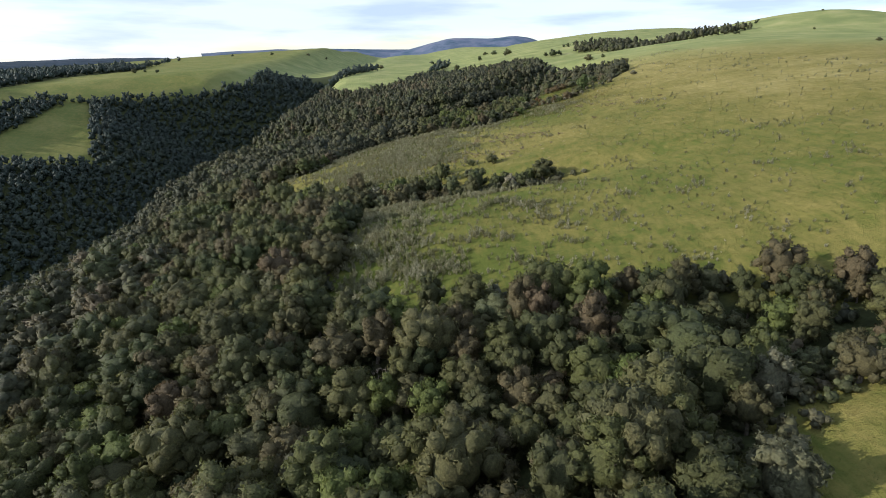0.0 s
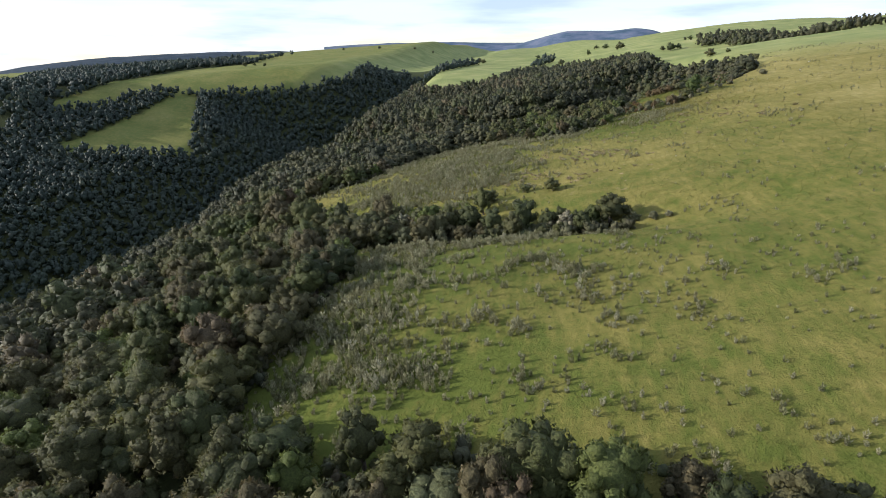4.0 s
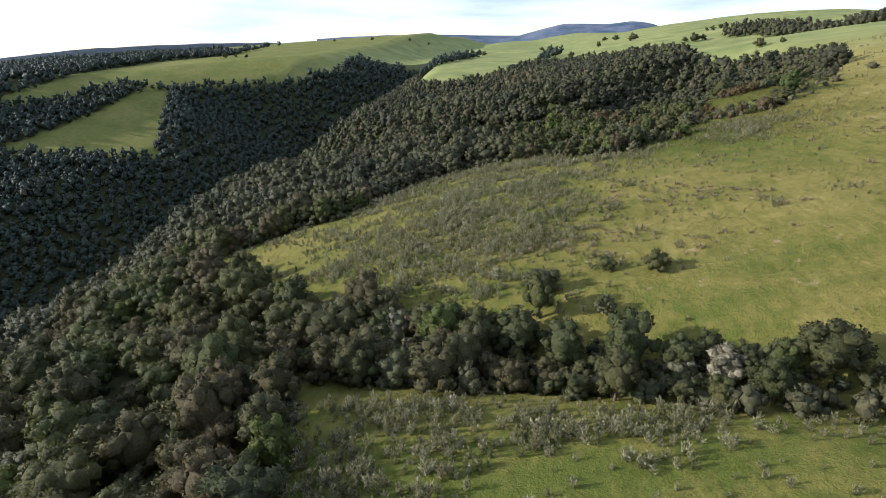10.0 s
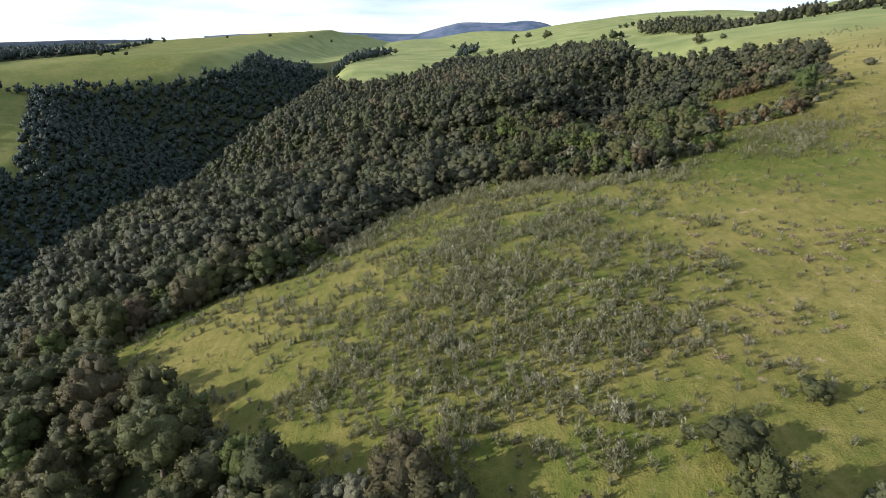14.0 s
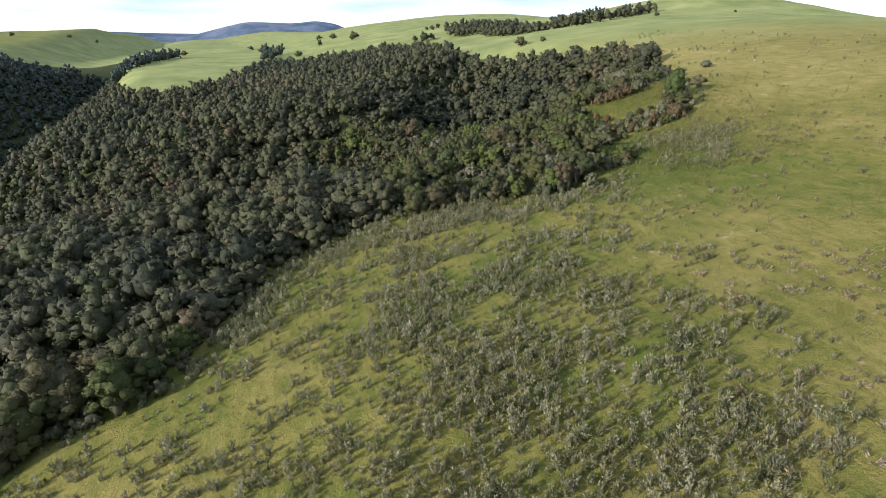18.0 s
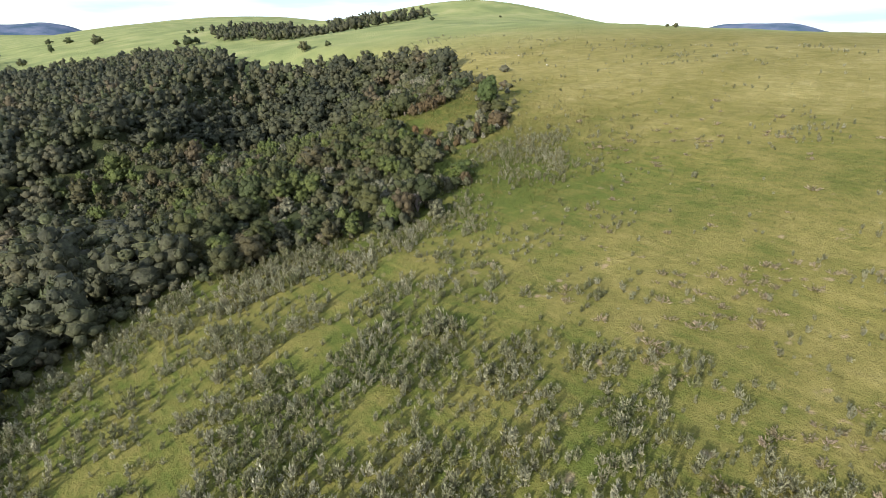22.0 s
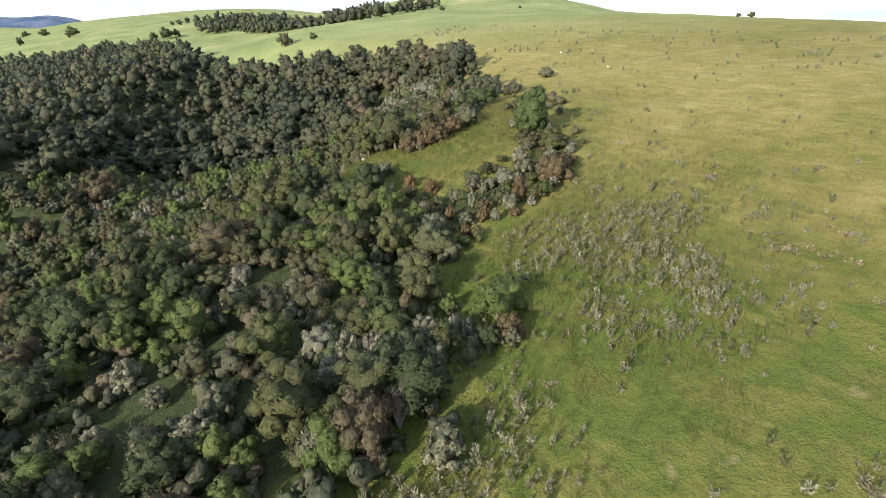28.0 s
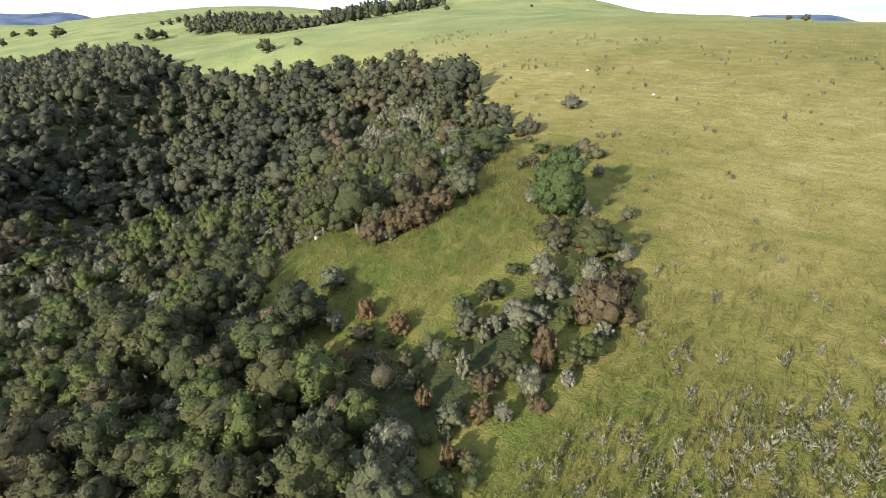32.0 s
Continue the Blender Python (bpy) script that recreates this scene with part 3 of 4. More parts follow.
def feathery_arrays(r, radius, high, stalks, per, leaf, slim=0.32, low=0.25, soft=0.7):
    """An upright bush: many leaning stalks, each clothed in slim leaves that point up and out."""
    az, lean = r.uniform(0, 6.283, stalks), np.sqrt(r.uniform(0, 1, stalks))
    tips = np.stack([np.cos(az) * lean * radius, np.sin(az) * lean * radius, high * (1 - 0.45 * lean ** 2) * r.uniform(0.7, 1.1, stalks)], 1)
    t = r.uniform(low, 1.0, (stalks, per))
    foot = tips * np.array([0.35, 0.35, 0])
    pos = (foot[:, None] + (tips - foot)[:, None] * t[..., None] + r.normal(size=(stalks, per, 3)) * leaf * 0.22).reshape(-1, 3)
    pos[:, 2] = np.maximum(pos[:, 2], 0.02)
    out = unit(pos * np.array([1, 1, 0.2]) + r.normal(size=pos.shape) * 0.15 + np.array([0, 0, 0.1]))
    n = len(pos)
    tip = unit(np.repeat(unit(tips - foot), per, 0) * 0.9 + out * 0.5 + 0.35 * r.normal(size=(n, 3)))
    side = unit(np.cross(tip, out + 0.6 * r.normal(size=(n, 3))))
    s = leaf * r.uniform(0.6, 1.3, (n, 1))
    v = np.stack([pos - side * s * slim * 0.5, pos + side * s * slim * 0.5, pos + tip * s], 1).reshape(-1, 3)
    f = facing(v, np.arange(n * 3).reshape(-1, 3), out * 0.3 + np.array([0, 0, 0.6]))
    t = v[f]
    own = unit(np.cross(t[:, 1] - t[:, 0], t[:, 2] - t[:, 0]))
    return v, f, np.repeat(unit(own + soft * out + np.array([0, 0, 0.2])), 3, 0)


def limb_arrays(r, paths, sides=6):
    """Tapered round limbs along paths of (x, y, z, radius)."""
    vs, fs, k = [], [], 0
    a = np.arange(sides) * 2 * math.pi / sides
    for path in paths:
        p = np.array(path, float)
        for i, q in enumerate(p):
            d = unit((p[min(i + 1, len(p) - 1)] - p[max(i - 1, 0)])[:3])
            u = unit(np.cross(d, (0.3, 0.9, 0.1)))
            w = np.cross(d, u)
            vs.append(q[:3] + q[3] * (np.cos(a)[:, None] * u + np.sin(a)[:, None] * w))
            if i:
                j = np.arange(sides)
                n0, n1 = k + (i - 1) * sides, k + i * sides
                fs += [np.stack([n0 + j, n0 + (j + 1) % sides, n1 + (j + 1) % sides], 1), np.stack([n0 + j, n1 + (j + 1) % sides, n1 + j], 1)]
        k += len(p) * sides
    return np.concatenate(vs), np.concatenate(fs)


def trunk_arrays(r, high, spread, thick):
    lean = r.normal(size=2) * 0.06 * high
    paths = [[(0, 0, -0.5, thick * 1.4), (lean[0] * 0.3, lean[1] * 0.3, high * 0.35, thick), (lean[0], lean[1], high * 0.8, thick * 0.5)]]
    for i in range(4):
        an = i * 1.57 + r.uniform(-0.5, 0.5)
        z0 = high * r.uniform(0.35, 0.6)
        ex, ey = math.cos(an) * spread, math.sin(an) * spread
        paths.append([(lean[0] * 0.4, lean[1] * 0.4, z0, thick * 0.6), (ex * 0.5, ey * 0.5, z0 + high * 0.18, thick * 0.4), (ex, ey, z0 + high * 0.32, thick * 0.12)])
    return limb_arrays(r, paths, 4)


def part(name, me, parent, label="", m=None):
    ob = new(name, me)
    ob.parent = parent
    if m is not None:
        ob.matrix_basis = m
    return tagged(ob, label)


def plant_kind(name, label, category, mats, variants, radius, high, trunk, lumps=16, leaves=520, leaf=0.2, leaf_name="crown", group="", style="dome"):
    """Prototype meshes of one kind of tree: pairs of crown and trunk mesh."""
    protos = []
    for i in range(variants):
        r = np.random.default_rng(100 + i * 7 + len(name))
        if style == "dome":
            v, f, n = crown_arrays(r, radius, high, lumps, leaves, leaf, slender=(0.0, 0.35, 0.15, 0.5)[i % 4])
        else:
            v, f, n = feathery_arrays(r, radius, high, lumps, leaves // lumps, leaf)
            bv = BALL_V * np.array([radius, radius, high * 0.5]) * 0.52 + np.array([0, 0, high * 0.36])
            f = np.concatenate([f, BALL_F + len(v)])
            v, n = np.concatenate([v, bv]), np.concatenate([n, BALL_V])
        v[:, 2] += trunk
        crown_me = mesh_of(leaf_name, v, f, mats[0], normals=n)
        tv, tf = trunk_arrays(r, trunk + high * 0.7, radius * 0.5, 0.10 + radius * 0.035)
        protos.append((crown_me, mesh_of("trunk", tv, tf, mats[1])))
    return dict(radius=radius, total=trunk + high, name=name, label=label, category=category, protos=protos, group=group, leaf_name=leaf_name, made=0)


def plant(kind, x, y, scale=1.0, tall=1.0, sink=0.10):
    """One plant of a kind on the ground at x, y: an Empty at its foot with crown and trunk."""
    crown_me, trunk_me = kind["protos"][kind["made"] % len(kind["protos"])]
    kind["made"] += 1
    root = tagged(new(kind["name"]), kind["label"], kind["category"], kind["group"])
    root.empty_display_size = 0.3
    root.matrix_basis = pose(x, y, float(height(x, y)) - sink * scale * tall * kind["total"], float(rng.normal()) * 4, float(rng.normal()) * 4, float(rng.uniform(0, 360))) @ Matrix.Diagonal(
        (scale * float(rng.uniform(0.88, 1.16)), scale * float(rng.uniform(0.88, 1.16)), scale * tall, 1))
    part(kind["leaf_name"], crown_me, root)
    part("trunk", trunk_me, root)
    return root


def scattered(name, label, category, protos, xs, ys, scale, tall, tints, mat, sink=0.2, spin=6.283):
    """A stand of plants that nobody could count, as one mesh."""
    vs, fs, ns, ts, k = [], [], [], [], 0
    zs = height(xs, ys) - sink
    which = rng.integers(0, len(protos), len(xs))
    turn = rng.uniform(-spin / 2, spin / 2, len(xs))
    for p, (v, f, nv) in enumerate(protos):
        idx = np.nonzero(which == p)[0]
        if len(idx) == 0:
            continue
        c, s = np.cos(turn[idx])[:, None], np.sin(turn[idx])[:, None]
        sc = scale[idx][:, None]
        wide_x = rng.uniform(0.85, 1.2, (len(idx), 1))
        X = (v[None, :, 0] * wide_x * c - v[None, :, 1] * s) * sc + xs[idx][:, None]
        Y = (v[None, :, 0] * wide_x * s + v[None, :, 1] * c) * sc + ys[idx][:, None]
        Z = v[None, :, 2] * sc * tall[idx][:, None] + zs[idx][:, None]
        vs.append(np.stack([X, Y, Z], 2).reshape(-1, 3))
        ns.append(np.stack([nv[None, :, 0] * c - nv[None, :, 1] * s, nv[None, :, 0] * s + nv[None, :, 1] * c, nv[None, :, 2] + 0 * c], 2).reshape(-1, 3))
        fs.append((f[None] + (k + np.arange(len(idx)) * len(v))[:, None, None]).reshape(-1, 3))
        ts.append(np.repeat(tints[idx], len(v)))
        k += len(idx) * len(v)
    ob = new(name, mesh_of(name, np.concatenate(vs), np.concatenate(fs), mat, np.concatenate(ts), True, np.concatenate(ns)))
    return tagged(ob, label, category, kind="stuff")


def jittered(x0, x1, y0, y1, gap, r):
    """Places on a loose grid."""
    gx_, gy_ = np.meshgrid(np.arange(x0, x1, gap), np.arange(y0, y1, gap))
    gx_ = gx_ + (np.arange(gx_.shape[0]) % 2)[:, None] * gap * 0.5
    return (gx_ + r.uniform(-0.36, 0.36, gx_.shape) * gap).ravel(), (gy_ + r.uniform(-0.36, 0.36, gy_.shape) * gap).ravel()


# the stands of forest
MID_TREES = []
for i in range(8):
    r = np.random.default_rng(40 + i)
    MID_TREES.append(crown_arrays(r, 2.3, 4.6 + 0.7 * (i % 3), 11, 150, 0.36, False, slender=(0.0, 0.3, 0.15)[i % 3]))
FAR_TREES = []
for i in range(6):
    r = np.random.default_rng(70 + i)
    FAR_TREES.append(crown_arrays(r, 2.3, 6.0, 5, 44, 0.5, False, 0.35 * (i % 2)))


def near_start(x, y):
    return (y > 18) & (y < 112) & (x > -46) & (x < 60)


def near_end(x, y):
    return (x > 2) & (y > 183) & (y < 292) & (x + 0.75 * y < 270)


tx, ty = jittered(-150, 125, -60, 640, 3.75, rng)
wood = ~meadow(tx, ty) & ~((ty > 480) & (tx > 20))
d_bed, _, bank = stream(tx, ty, RAVINE)
wood &= (bank < 0) & (d_bed > 6)
tx, ty = tx[wood], ty[wood]
wood = ~inside(tx, ty, SILVER_THICKET)
tx, ty = tx[wood], ty[wood]
flank = (ty >= 112) & (ty < 182) & (tx > -66 - 0.1 * (ty - 112))
single = near_start(tx, ty) | near_end(tx, ty) | inside(tx, ty, GULLY_WOOD) | flank
mid = ~single & (ty < 310) & (ty > 10) & (tx > -112)
n = int(mid.sum())
mx, my = tx[mid], ty[mid]
tone = np.clip(0.42 + 0.34 * rumple(mx, my, 30, 11) + 0.2 * rumple(mx, my, 11, 13) + rng.normal(size=n) * 0.24, 0, 1)
scattered("woodland", "dense evergreen forest canopy on the near ravine slope", "forest", MID_TREES, mx, my, rng.uniform(0.62, 1.2, n) ** 1.2 * 1.24, rng.uniform(0.68, 1.1, n), tone, wood_leaf)
far_side = ~single & ~mid & (rng.uniform(0, 1, len(tx)) < np.where((tx > -112) & (ty > 0), 0.95, 0.4))
fx, fy = jittered(-640, -60, 60, 1000, 4.4, rng)
keep = ~meadow(fx, fy) & (fx > 40 - 1.3 * fy) & ((fx > -345) | ((fy > 380) & (rng.uniform(0, 1, len(fx)) < 0.34)))
d_bed, _, bank = stream(fx, fy, RAVINE)
keep &= ((bank > 0) | (d_bed <= 6)) & ~((fy > 640) & (fx > -300))
fx, fy = fx[keep], fy[keep]
n = len(fx)
scattered("woodland", "dark evergreen forest on the far ravine wall, blued by painted haze", "forest", FAR_TREES, fx, fy, rng.uniform(0.9, 1.4, n) * np.where(fx < -345, 1.45, 1.0), rng.uniform(0.75, 1.15, n),
          np.clip(0.3 + 0.3 * rumple(fx, fy, 40, 12) + rng.normal(size=n) * 0.2, 0, 1), hazy_leaf)
fx, fy = tx[far_side], ty[far_side]
n = len(fx)
scattered("woodland", "evergreen forest canopy at the ravine head", "forest", FAR_TREES, fx, fy, rng.uniform(0.62, 1.15, n), rng.uniform(0.8, 1.2, n),
          np.clip(0.5 + 0.34 * rumple(fx, fy, 30, 11) + 0.2 * rumple(fx, fy, 11, 13) + rng.normal(size=n) * 0.24, 0, 1), wood_leaf)

# single trees near the path
green_tree = plant_kind("forest_tree", "dark green evergreen broadleaf forest tree", "tree", (leaf_green, bark), 6, 2.1, 4.6, 0.6, 17, 860, 0.18, group="forest trees")
olive_tree = plant_kind("olive_tree", "olive-green evergreen forest tree with a lumpy crown", "tree", (leaf_olive, bark), 5, 2.2, 4.3, 0.6, 19, 860, 0.18, group="olive-green forest trees")
brown_tree = plant_kind("brown_tree", "olive-brown broadleaf forest tree", "tree", (leaf_brown, bark), 4, 2.0, 4.2, 0.6, 16, 860, 0.18, group="brown forest trees")
grey_tree = plant_kind("grey_tree", "grey-leaved bushy forest edge tree", "tree", (leaf_grey, bark), 4, 1.7, 3.2, 0.0, 22, 700, 0.16, group="grey edge trees")
bright_tree = plant_kind("bright_tree", "bright green young broadleaf tree", "tree", (leaf_bright, bark), 4, 1.8, 4.0, 0.5, 15, 860, 0.17, group="bright green trees")
rust_tree = plant_kind("rust_bush", "rust-brown bush with withered leaves in the grass", "bush", (leaf_rust, bark), 3, 1.5, 2.4, 0.0, 26, 820, 0.15, group="rust-brown bushes")
silver_tree = plant_kind("silver_bush", "silver-grey leaved rounded bush at the forest edge", "bush", (leaf_hoary, bark), 4, 1.5, 2.6, 0.0, 26, 900, 0.14, group="silver bushes")
plume_bush = plant_kind("plume_bush", "olive-brown feathery upright bush at the forest edge", "bush", (leaf_plume, bark), 4, 1.4, 3.0, 0.2, 64, 1024, 0.17, group="feathery edge bushes", style="upright")
KINDS = dict(plume=plume_bush, green=green_tree, olive=olive_tree, brown=brown_tree, grey=grey_tree, bright=bright_tree, rust=rust_tree, silver=silver_tree)
END_BUSHES = [(40, 198), (66, 198), (77, 226), (70, 232), (60, 222), (49, 222), (40, 213)]

qx, qy = jittered(-30, 72, 100, 292, 2.8, rng)
thick = ~meadow(qx, qy) & (near_end(qx, qy) | (inside(qx, qy, GULLY_WOOD) & (qx < 24))) & ~inside(qx, qy, END_BUSHES)
px, py = jittered(-46, 60, 18, 112, 3.5, rng)
first = near_start(px, py) & ~meadow(px, py) & ~inside(px, py, GULLY_WOOD)
single &= ~near_end(tx, ty) & ~inside(tx, ty, GULLY_WOOD) & ~near_start(tx, ty)
sx, sy = np.concatenate([tx[single], px[first], qx[thick]]), np.concatenate([ty[single], py[first], qy[thick]])
dens = rng.uniform(0, 1, len(sx))
patchy = rumple(sx, sy, 15, 21)
for x, y, u, pt in zip(sx, sy, dens, patchy):
    x, y = float(x), float(y)
    late = y > 180
    size = float(rng.uniform(0.66, 1.25)) * (0.80 if late else 1.2)
    if x > 28 and y < 60:
        size *= 0.72
    if 108 < y < 142:
        size *= 0.58 if x > 2 else 0.94
    if u < (0.25 if late else 0.09) + 0.12 * pt:
        kind = silver_tree if late and u < 0.13 else grey_tree
    elif u < (0.32 if late else 0.38) + 0.26 * pt:
        kind = brown_tree
    elif u > (0.80 if late else 0.93):
        kind = bright_tree
    else:
        kind = green_tree if rng.uniform(0, 1) < 0.5 else olive_tree
    if late and y < 240 and rng.uniform(0, 1) < 0.28:
        kind = plume_bush
    if kind["made"] >= 295:
        kind = min(KINDS.values(), key=lambda k: k["made"] if k is not rust_tree and k is not silver_tree else 999)
    plant(kind, x, y, size, float(rng.uniform(0.8, 1.2)))

# low growth that closes the forest's edge
ex, ey = jittered(-60, 122, 20, 350, 1.7, rng)
rim = ~meadow(ex, ey) & ~inside(ex, ey, END_BUSHES)
close = np.zeros(len(ex), bool)
for ox, oy in ((3.2, 0), (-3.2, 0), (0, 3.2), (0, -3.2)):
    close |= meadow(ex + ox, ey + oy)
pick = rim & (close | ((near_start(ex, ey) | near_end(ex, ey) | inside(ex, ey, GULLY_WOOD)) & (rng.uniform(0, 1, len(ex)) < np.where(ey > 180, 0.6, 0.28))))
ex, ey = ex[pick], ey[pick]
n = len(ex)
EDGE = []
for i in range(6):
    r = np.random.default_rng(500 + i)
    EDGE.append(crown_arrays(r, 0.85, 1.5, 4, 56, 0.16, False))
scattered("undergrowth", "low grey-green bushes along the forest edge", "bushes", EDGE, ex, ey, rng.uniform(0.75, 1.4, n), rng.uniform(0.8, 1.3, n),
          np.clip(0.6 + rng.normal(size=n) * 0.3, 0, 1), wood_leaf)

# shrubs on the meadow
SHRUBS = [feathery_arrays(np.random.default_rng(200 + i), 0.42, 1.0 + 0.12 * (i % 3), 11, 10, 0.25, 0.46, 0.02, 0.5) for i in range(8)]
shrub_protos = [mesh_of("shrub", v, f, leaf_silver, normals=n) for v, f, n in SHRUBS]
bx, by = jittered(-58, 135, 46, 300, 0.7, rng)
open_ground = meadow(bx, by) & ~inside(bx, by, GLADE)
nose = np.exp(-((bx + 6) / 17) ** 2 - ((by - 145) / 13) ** 2)
wide = np.exp(-((bx + 3) / 30) ** 2 - ((by - 170) / 26) ** 2)
edge_w = np.exp(-((bx + 6) / 11) ** 2) * np.exp(-((by - 90) / 28) ** 2)
rim_band = np.exp(-((by - 190) / 12) ** 2) * (bx < 48)
low_field = (by < 112) * ease(-bx, -62, -14)
patches = ease(rumple(bx, by, 13, 35), 0.35, 0.75)
rim_w = np.zeros(len(bx))
for ox, oy in ((4, 0), (-4, 0), (0, 4), (0, -4), (0, 8), (-7, 0)):
    rim_w = np.maximum(rim_w, ~meadow(bx + ox, by + oy) * (by > 140) * (bx < 34))
want = 1.45 * nose + 0.70 * wide + 0.48 * edge_w + 0.34 * rim_band + 0.48 * low_field + 0.22 * patches + knoll(bx, by, 47, 188, 0.72, 8) + knoll(bx, by, 42, 182, 0.55, 6) + knoll(bx, by, 57, 191, 0.3, 7) + (0.46 + 0.3 * rumple(bx, by, 9, 36)) * rim_w
clump = 0.50 * rumple(bx, by, 4.2, 31) + 0.45 * rumple(bx, by, 1.8, 32) + 0.22 * rng.normal(size=len(bx))
floor_ = 0.60 - 1.0 * np.clip(want, 0, 1.2)
chance = 0.92 * ease(clump - floor_, 0.0, 0.35) + 0.010 + 0.14 * np.clip(want, 0, 1)
keep = open_ground & (rng.uniform(0, 1, len(bx)) < chance)
lush = np.clip(clump - floor_, 0, 0.8)[keep]
bx, by = bx[keep], by[keep]
size = rng.uniform(0.42, 1.05, len(bx)) * (0.72 + 0.5 * lush) * (1 - 0.25 * ease(bx, 8, 32)) * (1 + 0.2 * edge_w[keep])
near_path = np.argsort(np.hypot(bx - 5, by - 140))[:260]
alone = np.zeros(len(bx), bool)
alone[near_path] = True
for i in near_path:
    ob = tagged(new("shrub", shrub_protos[int(i) % 8]), "silver-grey upright shrub standing in the grass", "shrub", "meadow shrubs")
    ob.matrix_basis = pose(float(bx[i]), float(by[i]), float(height(bx[i], by[i])) - 0.05, 0, 0, float(rng.uniform(0, 360))) @ Matrix.Scale(float(size[i]), 4)
rest = ~alone
n = int(rest.sum())
scattered("scrub", "scattered silver-grey shrubs all over the grassy slope", "shrubs", SHRUBS, bx[rest], by[rest], size[rest], rng.uniform(0.8, 1.25, n), np.clip(0.45 + 0.35 * rumple(bx[rest], by[rest], 6, 33) + 0.25 * rng.normal(size=n), 0, 1), shrub_leaf, 0.05)

# low twiggy scrub on the drier ground
LOW_SCRUB = [feathery_arrays(np.random.default_rng(270 + i), 0.55, 0.42, 14, 6, 0.20, 0.45, 0.0, 0.3) for i in range(6)]
dx_, dy_ = jittered(-2, 75, 128, 200, 1.3, rng)
dead_zone = np.exp(-((dx_ - 22) / 13) ** 2 - ((dy_ - 144) / 16) ** 2) + 0.5 * np.exp(-((dx_ - 52) / 14) ** 2 - ((dy_ - 172) / 16) ** 2)
keep = meadow(dx_, dy_) & (rng.uniform(0, 1, len(dx_)) < 0.8 * dead_zone * ease(rumple(dx_, dy_, 4.5, 52), -0.3, 0.5))
dx_, dy_ = dx_[keep], dy_[keep]
n = len(dx_)
scattered("dry_scrub", "low pinkish-brown withered scrub in the grass", "shrubs", LOW_SCRUB, dx_, dy_, rng.uniform(0.6, 1.4, n), rng.uniform(0.6, 1.1, n), rng.uniform(0, 1, n), twig_leaf, 0.03)

# grass tussocks
TUFTS = [feathery_arrays(np.random.default_rng(300 + i), 0.24, 0.20, 12, 1, 0.25, 0.10, 0.0, 0.0) for i in range(8)]
for v, f, n in TUFTS:
    v[:, :2] += v[:, 2:3] * np.array([0.30, 0.22])
ux, uy = jittered(-58, 120, 24, 262, 0.8, rng)
lush = 0.9 * inside(ux, uy, GLADE) + knoll(ux, uy, 34, 194, 0.8, 12) + 0.5 * ease(rumple(ux, uy, 7, 43), 0.2, 0.8)
keep = meadow(ux, uy) & (rng.uniform(0, 1, len(ux)) < np.clip(0.55 + 0.45 * rumple(ux, uy, 5, 41) + 0.3 * lush, 0.06, 1) * (1 - 0.5 * ease(dry_and_lit(ux, uy), 0.35, 0.6))) & (np.hypot(ux - 10, uy - 130) < 112)
ux, uy, lush = ux[keep], uy[keep], lush[keep]
n = len(ux)
scattered("grass", "tussocks of olive and straw-coloured grass", "grass", TUFTS, ux, uy, rng.uniform(0.55, 1.15, n) * (1 + 0.6 * lush), rng.uniform(0.7, 1.3, n),
          np.clip(dry_and_lit(ux, uy) + 0.18 * rumple(ux, uy, 3.4, 42) + 0.14 * rumple(0.75 * ux + 0.65 * uy, 2.6 * (0.75 * uy - 0.65 * ux), 4.0, 44) + rng.normal(size=n) * 0.1, 0, 1), blade_leaf, 0.03, 1.0)

# tall grass along the forest edge and in the glade
BLADES = [feathery_arrays(np.random.default_rng(350 + i), 0.26, 0.34, 9, 1, 0.40, 0.10, 0.0, 0.0) for i in range(8)]
for v, f, n in BLADES:
    v[:, :2] += v[:, 2:3] * np.array([0.22, 0.16])
ux, uy = jittered(20, 86, 176, 250, 0.38, rng)
long_zone = knoll(ux, uy, 40, 194, 1.0, 17) + 0.9 * inside(ux, uy, GLADE) + knoll(ux, uy, 56, 198, 0.6, 14)
comb = rumple(0.75 * ux + 0.65 * uy, 2.8 * (0.75 * uy - 0.65 * ux), 4.5, 45)
keep = meadow(ux, uy) & (rng.uniform(0, 1, len(ux)) < np.clip(0.85 * long_zone * (0.75 + 0.5 * comb), 0, 0.95))
ux, uy, comb = ux[keep], uy[keep], comb[keep]
n = len(ux)
scattered("tall_grass", "tall green and straw-yellow grass beside the forest edge", "grass", BLADES, ux, uy, rng.uniform(0.6, 1.2, n), rng.uniform(0.7, 1.3, n),
          np.clip(0.10 + dry_and_lit(ux, uy) + 0.42 * comb + 0.15 * rumple(ux, uy, 6, 46) + rng.normal(size=n) * 0.16, 0, 1), blade_leaf, 0.03, 1.2)

# ---- plants with a place of their own ----


def set_plant(kind, x, y, radius, high):
    s = 0.92 * radius / KINDS[kind]["radius"]
    high = max(high, 1.55 * radius)
    return plant(KINDS[kind], x, y, s, max(0.5, min(2.0, high / KINDS[kind]["total"] / s)), 0.10)


